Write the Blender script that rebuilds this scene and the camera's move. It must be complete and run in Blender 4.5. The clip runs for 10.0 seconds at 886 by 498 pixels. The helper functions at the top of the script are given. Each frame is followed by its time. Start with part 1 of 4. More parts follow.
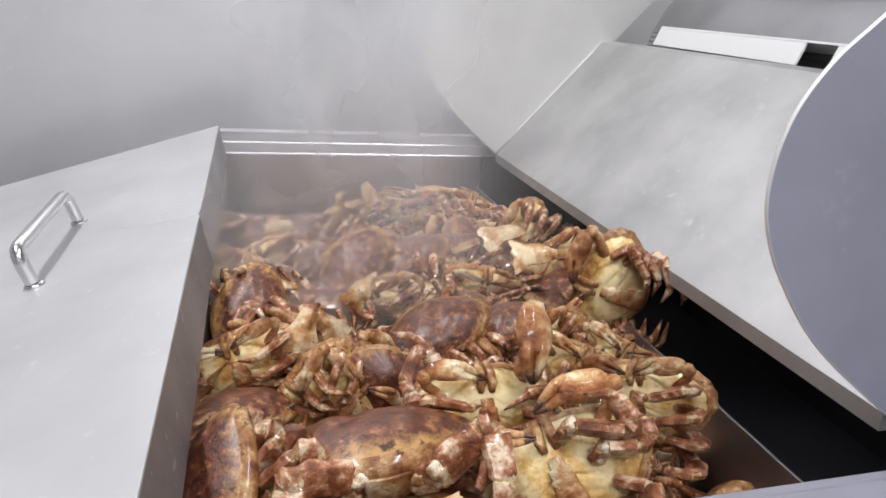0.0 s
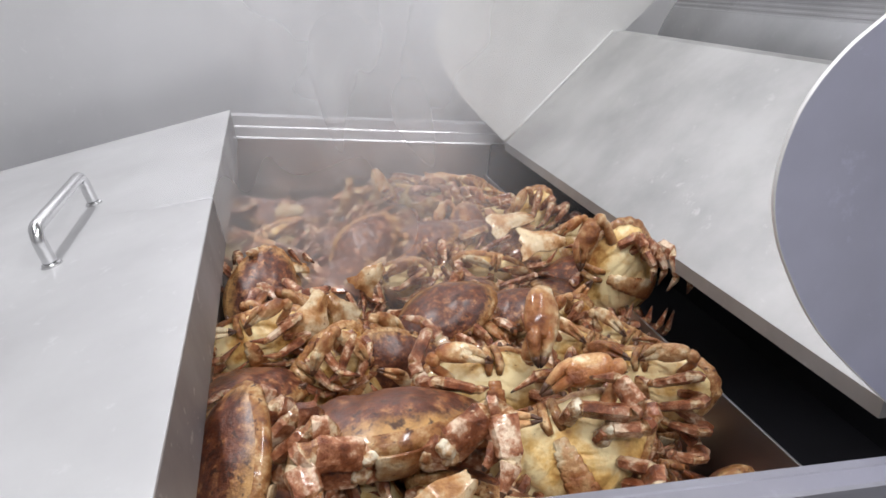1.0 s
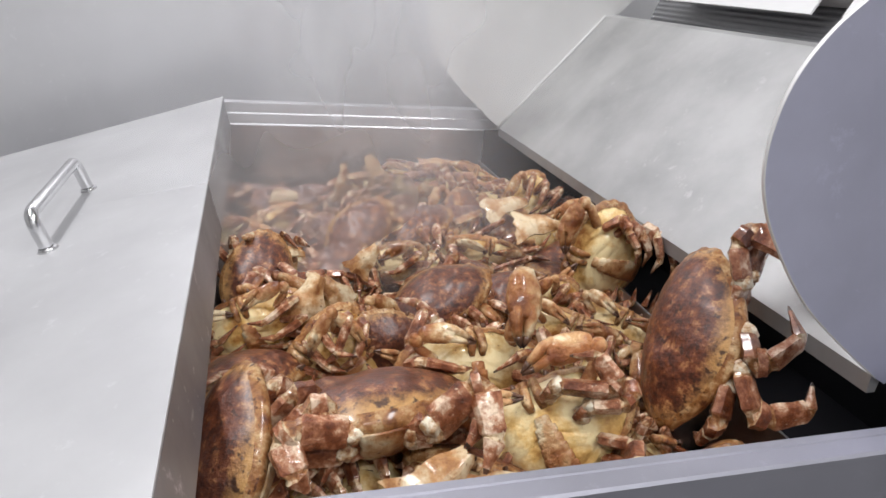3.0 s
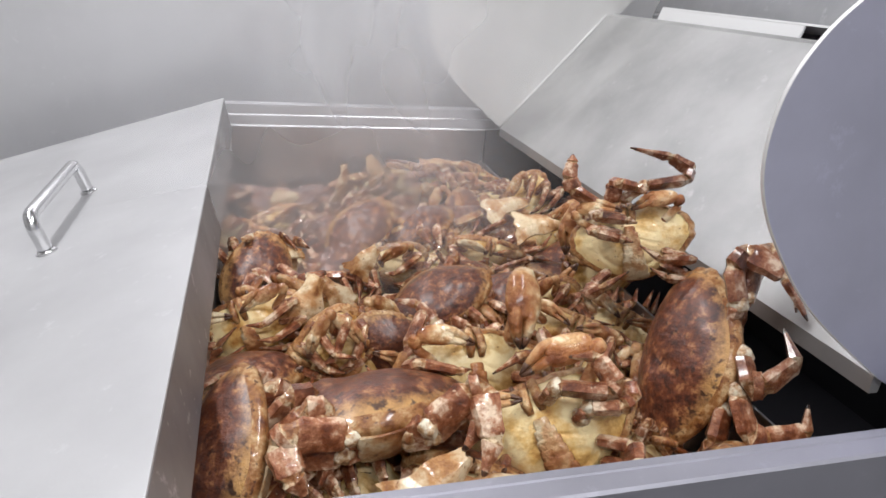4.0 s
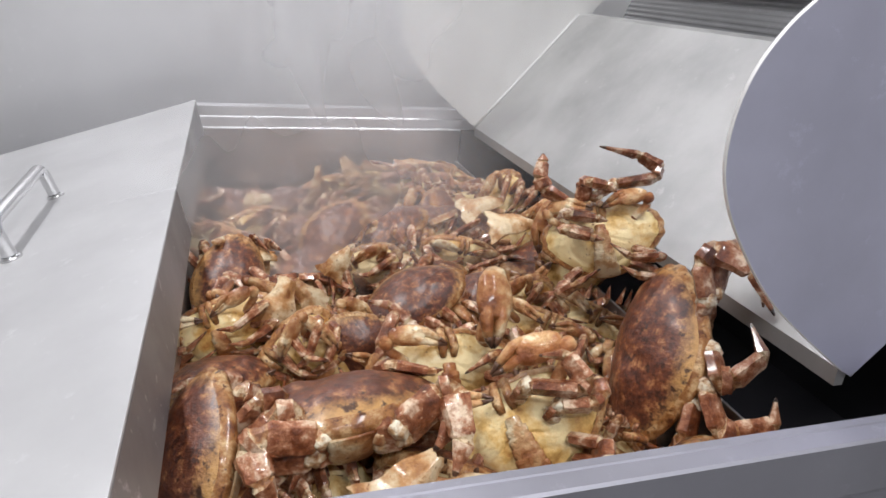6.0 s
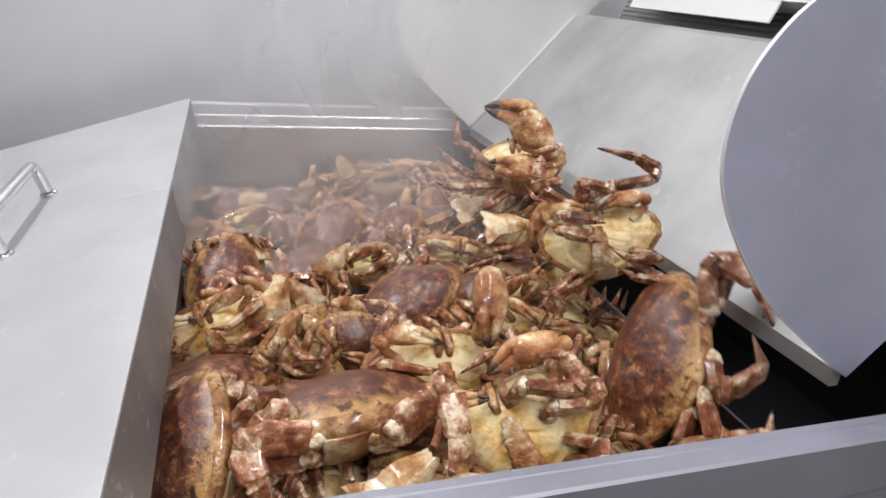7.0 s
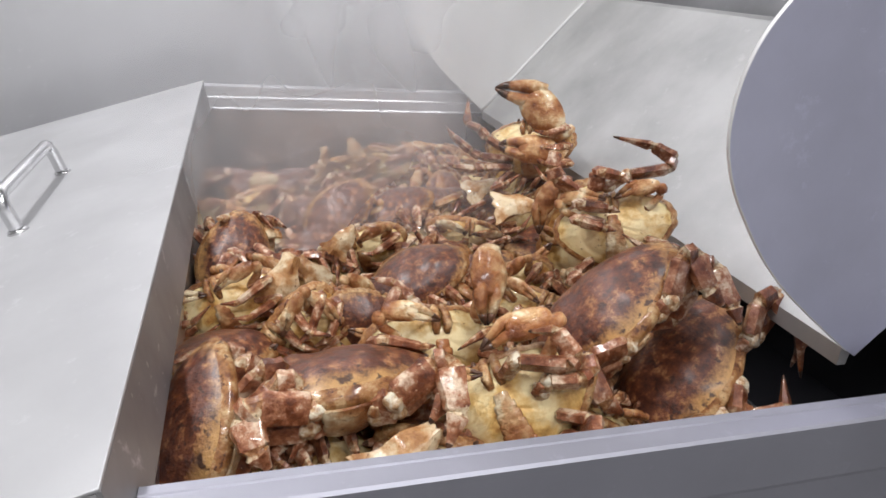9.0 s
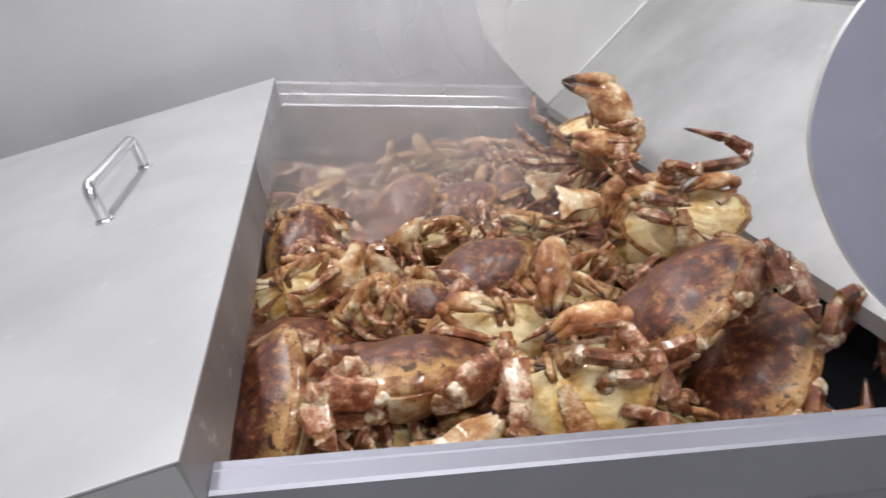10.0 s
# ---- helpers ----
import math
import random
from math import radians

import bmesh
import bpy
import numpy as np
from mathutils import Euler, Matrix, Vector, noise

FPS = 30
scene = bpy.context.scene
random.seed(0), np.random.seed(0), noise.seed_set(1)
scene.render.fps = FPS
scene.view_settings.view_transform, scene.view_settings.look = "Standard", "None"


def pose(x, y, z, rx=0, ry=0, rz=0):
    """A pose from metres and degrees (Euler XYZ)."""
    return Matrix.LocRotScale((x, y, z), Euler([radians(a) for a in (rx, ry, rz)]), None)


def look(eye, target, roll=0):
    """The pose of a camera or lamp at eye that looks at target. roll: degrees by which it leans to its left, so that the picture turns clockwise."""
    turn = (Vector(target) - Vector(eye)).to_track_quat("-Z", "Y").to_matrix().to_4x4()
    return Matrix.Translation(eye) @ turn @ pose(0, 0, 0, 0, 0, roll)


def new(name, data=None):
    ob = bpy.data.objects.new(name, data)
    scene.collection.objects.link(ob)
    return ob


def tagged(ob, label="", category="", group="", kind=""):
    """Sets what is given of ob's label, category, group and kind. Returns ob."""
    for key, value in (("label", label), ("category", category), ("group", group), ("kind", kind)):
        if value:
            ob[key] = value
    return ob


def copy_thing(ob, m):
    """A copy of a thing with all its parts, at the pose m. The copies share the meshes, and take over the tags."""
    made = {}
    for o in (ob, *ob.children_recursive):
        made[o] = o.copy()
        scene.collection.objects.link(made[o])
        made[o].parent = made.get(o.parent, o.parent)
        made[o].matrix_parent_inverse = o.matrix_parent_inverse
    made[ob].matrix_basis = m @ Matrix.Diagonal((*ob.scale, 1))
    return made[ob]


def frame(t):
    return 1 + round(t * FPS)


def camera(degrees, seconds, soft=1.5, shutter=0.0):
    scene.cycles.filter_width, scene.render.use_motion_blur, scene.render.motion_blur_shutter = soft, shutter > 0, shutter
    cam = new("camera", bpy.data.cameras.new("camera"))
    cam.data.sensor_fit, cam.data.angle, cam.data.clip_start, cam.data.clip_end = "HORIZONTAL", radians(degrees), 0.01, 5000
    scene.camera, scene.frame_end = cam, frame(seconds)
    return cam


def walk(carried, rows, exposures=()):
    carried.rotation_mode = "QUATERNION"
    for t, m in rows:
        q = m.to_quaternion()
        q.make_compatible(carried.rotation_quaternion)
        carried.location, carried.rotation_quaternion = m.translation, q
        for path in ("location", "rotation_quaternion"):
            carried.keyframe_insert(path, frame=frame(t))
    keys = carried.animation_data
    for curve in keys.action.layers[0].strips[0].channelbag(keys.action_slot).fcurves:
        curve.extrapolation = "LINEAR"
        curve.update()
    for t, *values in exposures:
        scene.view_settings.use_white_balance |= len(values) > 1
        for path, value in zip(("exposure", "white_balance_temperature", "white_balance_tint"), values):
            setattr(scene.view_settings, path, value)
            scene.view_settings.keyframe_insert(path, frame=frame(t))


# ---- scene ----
cam = camera(68.0, 10.0, soft=1.6, shutter=0.5)
PATH = [
    (0, (0.0574, -0.2886, 0.2928), (0.5867, 1.5070, -0.4113), 4.47),
    (0.5, (0.0535, -0.2910, 0.2940), (0.5756, 1.4989, -0.4295), 4.86),
    (1, (0.0505, -0.2978, 0.2931), (0.5627, 1.4888, -0.4454), 5.14),
    (1.5, (0.0496, -0.3050, 0.2941), (0.5777, 1.4750, -0.4495), 5.20),
    (2, (0.0480, -0.3049, 0.2903), (0.5910, 1.4687, -0.4576), 5.23),
    (2.5, (0.0464, -0.3058, 0.2886), (0.5827, 1.4620, -0.4778), 5.22),
    (4, (0.0530, -0.3039, 0.2883), (0.5715, 1.4687, -0.4790), 4.67),
    (4.5, (0.0567, -0.3036, 0.2881), (0.5686, 1.4700, -0.4817), 4.43),
    (5, (0.0576, -0.3039, 0.2871), (0.5952, 1.4655, -0.4745), 4.93),
    (5.5, (0.0605, -0.3057, 0.2875), (0.6147, 1.4574, -0.4771), 4.73),
    (6, (0.0624, -0.3059, 0.2890), (0.6359, 1.4518, -0.4737), 4.54),
    (7.5, (0.0616, -0.3035, 0.2846), (0.6529, 1.4496, -0.4751), 5.03),
    (8, (0.0617, -0.3043, 0.2822), (0.6368, 1.4511, -0.4846), 5.01),
    (8.5, (0.0634, -0.3056, 0.2806), (0.6375, 1.4425, -0.5033), 5.04),
    (9, (0.0673, -0.3117, 0.2777), (0.6140, 1.4405, -0.5166), 4.84),
    (9.5, (0.0688, -0.3180, 0.2754), (0.5722, 1.4453, -0.5231), 4.55),
    (10, (0.0649, -0.3156, 0.2740), (0.4261, 1.4755, -0.5393), 3.13),
]
walk(cam, [(t, look(eye, target, roll)) for t, eye, target, roll in PATH])

# ---------- world and lamps ----------
world = bpy.data.worlds.new("world")
scene.world = world
world.use_nodes = True
world.node_tree.nodes["Background"].inputs[0].default_value = (0.80, 0.81, 0.85, 1)
world.node_tree.nodes["Background"].inputs[1].default_value = 0.22
scene.view_settings.exposure = 0.0
LAMPS = [  # centre, size x, size y, watts
    ((-0.9, 0.3, 2.28), 0.16, 1.5, 47),
    ((0.9, -0.6, 2.28), 0.16, 1.5, 36),
    # fill lamp, added behind the camera to brighten faces turned this way
    ((0.2, -1.9, 2.28), 1.5, 0.16, 33),
]
for at, sx, sy, watts in LAMPS:
    d = bpy.data.lights.new("ceiling_lamp", "AREA")
    d.shape, d.size, d.size_y, d.energy, d.color = "RECTANGLE", sx, sy, watts, (0.985, 0.98, 1.0)
    new("ceiling_lamp", d).matrix_world = pose(*at)


# ---------- materials ----------
def material(name, base, rough=0.5, metal=0.0, spec=0.5):
    m = bpy.data.materials.new(name)
    m.use_nodes = True
    b = m.node_tree.nodes["Principled BSDF"]
    b.inputs["Base Color"].default_value = (*base, 1)
    b.inputs["Roughness"].default_value = rough
    b.inputs["Metallic"].default_value = metal
    b.inputs["Specular IOR Level"].default_value = spec
    return m, m.node_tree.nodes, m.node_tree.links, b


def noise_node(n, l, scale, detail=4.0, stretch=(1, 1, 1), coord="Object", rough=0.55):
    tc = n.new("ShaderNodeTexCoord")
    mp = n.new("ShaderNodeMapping")
    mp.inputs["Scale"].default_value = stretch
    tx = n.new("ShaderNodeTexNoise")
    tx.inputs["Scale"].default_value, tx.inputs["Detail"].default_value = scale, detail
    tx.inputs["Roughness"].default_value = rough
    l.new(tc.outputs[coord], mp.inputs["Vector"])
    l.new(mp.outputs["Vector"], tx.inputs["Vector"])
    return tx


def ramp(n, l, fac, stops):
    r = n.new("ShaderNodeValToRGB")
    e = r.color_ramp.elements
    while len(e) < len(stops):
        e.new(0.5)
    for k, (p, c) in zip(e, stops):
        k.position, k.color = p, (*c, 1)
    l.new(fac, r.inputs["Fac"])
    return r


def mix(n, l, fac, a, b, mode="MIX"):
    m = n.new("ShaderNodeMix")
    m.data_type, m.blend_type = "RGBA", mode
    for sock, v in ((m.inputs[0], fac), (m.inputs[6], a), (m.inputs[7], b)):
        if isinstance(v, (int, float)):
            sock.default_value = v
        elif isinstance(v, tuple):
            sock.default_value = (*v, 1)
        else:
            l.new(v, sock)
    return m.outputs[2]


def bump(n, l, b, height, strength, distance=0.001):
    k = n.new("ShaderNodeBump")
    k.inputs["Strength"].default_value, k.inputs["Distance"].default_value = strength, distance
    l.new(height, k.inputs["Height"])
    l.new(k.outputs["Normal"], b.inputs["Normal"])


def steel(name, base, rough, metal=1.0, stretch=(1, 1, 1), stain=0.1, splash=1.06):
    """Satin stainless sheet: fine grain, cloudy wipe marks and dried splashes."""
    m, n, l, b = material(name, base, rough, metal)
    cloud = noise_node(n, l, 6, 5)
    grain = noise_node(n, l, 260, 3, stretch)
    spots = noise_node(n, l, 38, 6, rough=0.7)
    dark = tuple(c * (1 - stain) for c in base)
    c1 = ramp(n, l, cloud.outputs["Fac"], [(0.35, dark), (0.65, base)]).outputs["Color"]
    sp = ramp(n, l, spots.outputs["Fac"], [(0.60, (0, 0, 0)), (0.72, (1, 1, 1))]).outputs["Color"]
    l.new(mix(n, l, sp, c1, tuple(min(1, c * splash) for c in base)), b.inputs["Base Color"])
    rr = n.new("ShaderNodeMapRange")
    rr.inputs["To Min"].default_value, rr.inputs["To Max"].default_value = rough - 0.06, rough + 0.1
    l.new(cloud.outputs["Fac"], rr.inputs["Value"])
    l.new(rr.outputs["Result"], b.inputs["Roughness"])
    bump(n, l, b, grain.outputs["Fac"], 0.15, 0.0004)
    return m


STEEL_LID = steel("lid_steel", (0.61, 0.61, 0.62), 0.5, 0.75, (1, 1, 1), 0.13)
STEEL_TANK = steel("tank_steel", (0.66, 0.66, 0.68), 0.33, 1.0, (1, 8, 1))
STEEL_CHUTE = steel("chute_steel", (0.53, 0.53, 0.525), 0.50, 0.68, (1, 1, 1), 0.3)
# paler than the near plate: the light it catches is put into the base
STEEL_LIT = steel("lit_plate_steel", (0.70, 0.70, 0.69), 0.55, 0.40, (1, 1, 1), 0.08)
# near white, hardly metallic: paints the highlight on the plate edge
STEEL_GLINT = steel("edge_glint", (0.88, 0.88, 0.87), 0.5, 0.3, (1, 1, 1), 0.08)
# bluish reflections of this plate are mixed into its base colour and clouds
STEEL_PLATE = steel("plate_steel", (0.73, 0.735, 0.90), 0.42, 0.85, (1, 1, 1), 0.16)
STEEL_WALL = steel("wall_steel", (0.86, 0.86, 0.88), 0.32, 0.65, (1, 1, 1), 0.05)
STEEL_RIM = steel("brushed_rim_steel", (0.46, 0.46, 0.52), 0.52, 0.9, (1, 8, 1), 0.12)
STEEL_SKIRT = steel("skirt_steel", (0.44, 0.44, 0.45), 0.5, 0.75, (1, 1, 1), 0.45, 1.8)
# near black: deep shade below chute and crabs is put into this colour
STEEL_SHADE = steel("shade_dark_steel", (0.022, 0.021, 0.028), 0.75, 0.0, (1, 1, 1), 0.3)
CHROME = steel("handle_steel", (0.72, 0.72, 0.73), 0.16, 1.0, (1, 1, 1), 0.1)
BELT_GREY = steel("belt_steel", (0.31, 0.31, 0.32), 0.45, 0.8, (1, 20, 1), 0.25)
PLASTIC_WHITE, n_, l_, b_ = material("white_plastic", (0.82, 0.82, 0.82), 0.45)
# grey level sets how much light the unseen walls and ceiling throw back
PAINT_BOUNCE, n_, l_, b_ = material("room_paint", (0.56, 0.56, 0.56), 0.7)
bump(n_, l_, b_, noise_node(n_, l_, 60).outputs["Fac"], 0.1)
CONCRETE, n_, l_, b_ = material("floor_concrete", (0.16, 0.16, 0.16), 0.6)
l_.new(ramp(n_, l_, noise_node(n_, l_, 4, 8).outputs["Fac"], [(0.3, (0.10, 0.10, 0.10)), (0.7, (0.22, 0.22, 0.21))]).outputs["Color"], b_.inputs["Base Color"])


def shell(name, stops, spots, rough, scale=40, spot_scale=110, wet=0.5, edge=None, spot_at=0.60, gain=1.0, grit=0.68, relief=0.8, gloss=0.11):
    """Cooked crab shell: mottled ground colour, freckles, pitted wet surface, each animal a little different. edge: the colour of the outer band."""
    m, n, l, b = material(name, stops[0][1], rough)
    info = n.new("ShaderNodeObjectInfo")
    tc = n.new("ShaderNodeTexCoord")
    seed = n.new("ShaderNodeMath")
    seed.operation = "MULTIPLY"
    seed.inputs[1].default_value = 7.0
    l.new(info.outputs["Random"], seed.inputs[0])
    add = n.new("ShaderNodeVectorMath")
    add.operation = "ADD"
    l.new(tc.outputs["Object"], add.inputs[0])
    l.new(seed.outputs[0], add.inputs[1])

    def tex(sc, det, ro=0.6):
        t = n.new("ShaderNodeTexNoise")
        t.inputs["Scale"].default_value, t.inputs["Detail"].default_value, t.inputs["Roughness"].default_value = sc, det, ro
        l.new(add.outputs[0], t.inputs["Vector"])
        return t.outputs["Fac"]

    mottle = tex(scale, 7, grit)
    c = ramp(n, l, mottle, stops).outputs["Color"]
    if edge:
        sc = n.new("ShaderNodeVectorMath")
        sc.operation = "MULTIPLY"
        sc.inputs[1].default_value = (11.6, 19.0, 0.0)
        l.new(tc.outputs["Object"], sc.inputs[0])
        ln = n.new("ShaderNodeVectorMath")
        ln.operation = "LENGTH"
        l.new(sc.outputs[0], ln.inputs[0])
        k = n.new("ShaderNodeMath")
        k.operation = "MULTIPLY_ADD"
        k.inputs[1].default_value = 0.6
        l.new(mottle, k.inputs[0])
        l.new(ln.outputs["Value"], k.inputs[2])
        band = ramp(n, l, k.outputs[0], [(0.79, (0, 0, 0)), (0.96, (1, 1, 1))])
        half = n.new("ShaderNodeMath")
        half.operation = "MULTIPLY"
        half.inputs[1].default_value = 0.72
        l.new(k.outputs[0], half.inputs[0])
        l.new(half.outputs[0], band.inputs["Fac"])
        c = mix(n, l, band.outputs["Color"], c, edge)
    fr = ramp(n, l, tex(spot_scale, 2), [(spot_at, (0, 0, 0)), (spot_at + 0.09, (0.9, 0.9, 0.9))]).outputs["Color"]
    c = mix(n, l, fr, c, spots)
    hsv = n.new("ShaderNodeHueSaturation")
    hsv.inputs["Saturation"].default_value = 1.15
    mr = n.new("ShaderNodeMapRange")
    mr.inputs["To Min"].default_value, mr.inputs["To Max"].default_value = 0.85 * gain, 1.2 * gain
    l.new(info.outputs["Random"], mr.inputs["Value"])
    l.new(mr.outputs["Result"], hsv.inputs["Value"])
    l.new(c, hsv.inputs["Color"])
    l.new(hsv.outputs["Color"], b.inputs["Base Color"])
    b.inputs["Coat Weight"].default_value = wet
    b.inputs["Coat Roughness"].default_value = gloss
    rr = n.new("ShaderNodeMapRange")
    rr.inputs["To Min"].default_value, rr.inputs["To Max"].default_value = rough - 0.15, rough + 0.25
    l.new(mottle, rr.inputs["Value"])
    l.new(rr.outputs["Result"], b.inputs["Roughness"])
    bump(n, l, b, tex(165, 5, 0.65), relief, 0.003)
    return m


SHELL_TOP = shell("carapace_shell", [(0.33, (0.038, 0.015, 0.012)), (0.45, (0.100, 0.036, 0.024)), (0.54, (0.180, 0.068, 0.040)), (0.65, (0.44, 0.235, 0.130))], (0.042, 0.016, 0.012), 0.38, 84, 120, 0.55, (0.52, 0.315, 0.150), 0.58, 0.98, 0.72, 0.7, 0.30)
SHELL_RIM = shell("carapace_margin", [(0.36, (0.17, 0.068, 0.034)), (0.50, (0.36, 0.185, 0.088)), (0.64, (0.62, 0.45, 0.27))], (0.08, 0.028, 0.016), 0.40, 70, 170)
SHELL_BELLY = shell("belly_shell", [(0.34, (0.36, 0.165, 0.07)), (0.44, (0.68, 0.46, 0.21)), (0.56, (0.88, 0.74, 0.46))], (0.22, 0.09, 0.04), 0.34, 22, 120, 0.6, (0.88, 0.73, 0.38), 0.67, 1.0, 0.62, 0.5)
SHELL_JOINT = shell("joint_skin", [(0.38, (0.20, 0.080, 0.040)), (0.49, (0.42, 0.22, 0.115)), (0.60, (0.80, 0.66, 0.47))], (0.14, 0.05, 0.026), 0.34, 90, 260, 0.8, None, 0.62, 0.85, 0.7)
SHELL_KNOB = shell("hip_skin", [(0.38, (0.26, 0.11, 0.055)), (0.48, (0.56, 0.37, 0.22)), (0.60, (0.88, 0.80, 0.64))], (0.20, 0.09, 0.05), 0.32, 110, 260, 0.8, None, 0.66, 0.95, 0.66, 1.0)
SHELL_CLAW = shell("claw_shell", [(0.36, (0.17, 0.058, 0.027)), (0.46, (0.39, 0.180, 0.090)), (0.55, (0.61, 0.39, 0.22)), (0.63, (0.84, 0.72, 0.51))], (0.15, 0.05, 0.024), 0.36, 26, 190, 0.5, None, 0.66, 0.93, 0.62, 1.0)
SHELL_LEG = shell("leg_shell", [(0.34, (0.075, 0.026, 0.016)), (0.45, (0.200, 0.072, 0.040)), (0.53, (0.40, 0.195, 0.120)), (0.62, (0.80, 0.64, 0.49))], (0.72, 0.55, 0.40), 0.32, 44, 210, 0.8, None, 0.67, 0.97, 0.66, 1.0)
BLACK_TIP, n_, l_, b_ = material("black_claw_tip", (0.018, 0.012, 0.010), 0.3)
l_.new(ramp(n_, l_, noise_node(n_, l_, 70).outputs["Fac"], [(0.36, (0.016, 0.010, 0.008)), (0.62, (0.15, 0.070, 0.040))]).outputs["Color"], b_.inputs["Base Color"])


# ---------- mesh tools ----------
def link_mesh(name, bm, mat, parent=None, label="", smooth=False):
    me = bpy.data.meshes.new(name)
    bmesh.ops.recalc_face_normals(bm, faces=bm.faces)
    bm.to_mesh(me)
    bm.free()
    for mt in (mat if isinstance(mat, (list, tuple)) else [mat]):
        me.materials.append(mt)
    if smooth:
        for p in me.polygons:
            p.use_smooth = True
    ob = new(name, me)
    if parent:
        ob.parent = parent
    if label:
        ob["label"] = label
    return ob


part = link_mesh


def box(bm, x0, x1, y0, y1, z0, z1, bevel=0.0):
    vs = [bm.verts.new((x, y, z)) for x in (x0, x1) for y in (y0, y1) for z in (z0, z1)]
    fs = [bm.faces.new([vs[i] for i in q]) for q in ((0, 1, 3, 2), (4, 6, 7, 5), (0, 4, 5, 1), (2, 3, 7, 6), (0, 2, 6, 4), (1, 5, 7, 3))]
    if bevel:
        es = list({e for f in fs for e in f.edges})
        bmesh.ops.bevel(bm, geom=es, offset=bevel, segments=2, affect="EDGES", profile=0.5)
    return bm


def extrude_outline(bm, outline, axis, a, b):
    """A closed outline of (u, w) pairs, extruded along the x or y axis from a to b."""
    def at(p, s):
        return (s, p[0], p[1]) if axis == "x" else (p[0], s, p[1])
    lo = [bm.verts.new(at(p, a)) for p in outline]
    hi = [bm.verts.new(at(p, b)) for p in outline]
    k = len(outline)
    for i in range(k):
        bm.faces.new((lo[i], lo[(i + 1) % k], hi[(i + 1) % k], hi[i]))
    bm.faces.new(lo)
    bm.faces.new(hi[::-1])
    return bm


def tube(bm, path, radii, n=8, up=(0, 0, 1), square=1.0, lumps=0.0):
    """A tube along path; each radius is a pair: across and along up. square: below 1 the section turns boxy. lumps: uneven surface."""
    path = [Vector(p) for p in path]
    rings = []
    for i, p in enumerate(path):
        d = (path[min(i + 1, len(path) - 1)] - path[max(i - 1, 0)]).normalized()
        s = d.cross(Vector(up))
        if s.length < 1e-4:
            s = d.cross(Vector((1, 0, 0)))
        s.normalize()
        u = s.cross(d)
        ra, rb = radii[i]
        ring = []
        for k in range(n):
            ca, sa = math.cos(2 * math.pi * (k + 0.25) / n), math.sin(2 * math.pi * (k + 0.25) / n)
            q = s * (ra * math.copysign(abs(ca) ** square, ca)) + u * (rb * math.copysign(abs(sa) ** square, sa))
            if lumps:
                q *= 1 + lumps * noise.noise((p + q) * 130)
            ring.append(bm.verts.new(p + q))
        rings.append(ring)
    for a, b in zip(rings, rings[1:]):
        for k in range(n):
            bm.faces.new((a[k], a[(k + 1) % n], b[(k + 1) % n], b[k]))
    bm.faces.new(rings[0][::-1])
    bm.faces.new(rings[-1])
    return bm


# ---------- room ----------
def room():
    tagged(link_mesh("floor", box(bmesh.new(), -3, 3.5, -2.5, 1.6, -1.0, -0.9), CONCRETE), "dark wet concrete factory floor", "floor", kind="structure")
    # this ceiling and the next three walls are unseen, added as reflectors
    tagged(link_mesh("ceiling", box(bmesh.new(), -3, 3.5, -2.5, 1.6, 2.35, 2.45), PAINT_BOUNCE), "unseen painted ceiling, added to bounce light", "ceiling", kind="structure")
    tagged(link_mesh("wall_west", box(bmesh.new(), -3.1, -3.0, -2.5, 1.6, -0.9, 2.35), PAINT_BOUNCE), "unseen painted wall, added to bounce light", "wall", kind="structure")
    tagged(link_mesh("wall_east", box(bmesh.new(), 3.5, 3.6, -2.5, 1.6, -0.9, 2.35), PAINT_BOUNCE), "unseen painted wall, added to bounce light", "wall", kind="structure")
    tagged(link_mesh("wall_south", box(bmesh.new(), -3, 3.5, -2.6, -2.5, -0.9, 2.35), PAINT_BOUNCE), "unseen painted wall, added to bounce light", "wall", kind="structure")
    tagged(link_mesh("wall_north", box(bmesh.new(), -3, 3.5, 1.37, 1.6, -0.9, 2.35), STEEL_WALL), "stainless steel clad wall behind the tank", "wall", kind="structure")


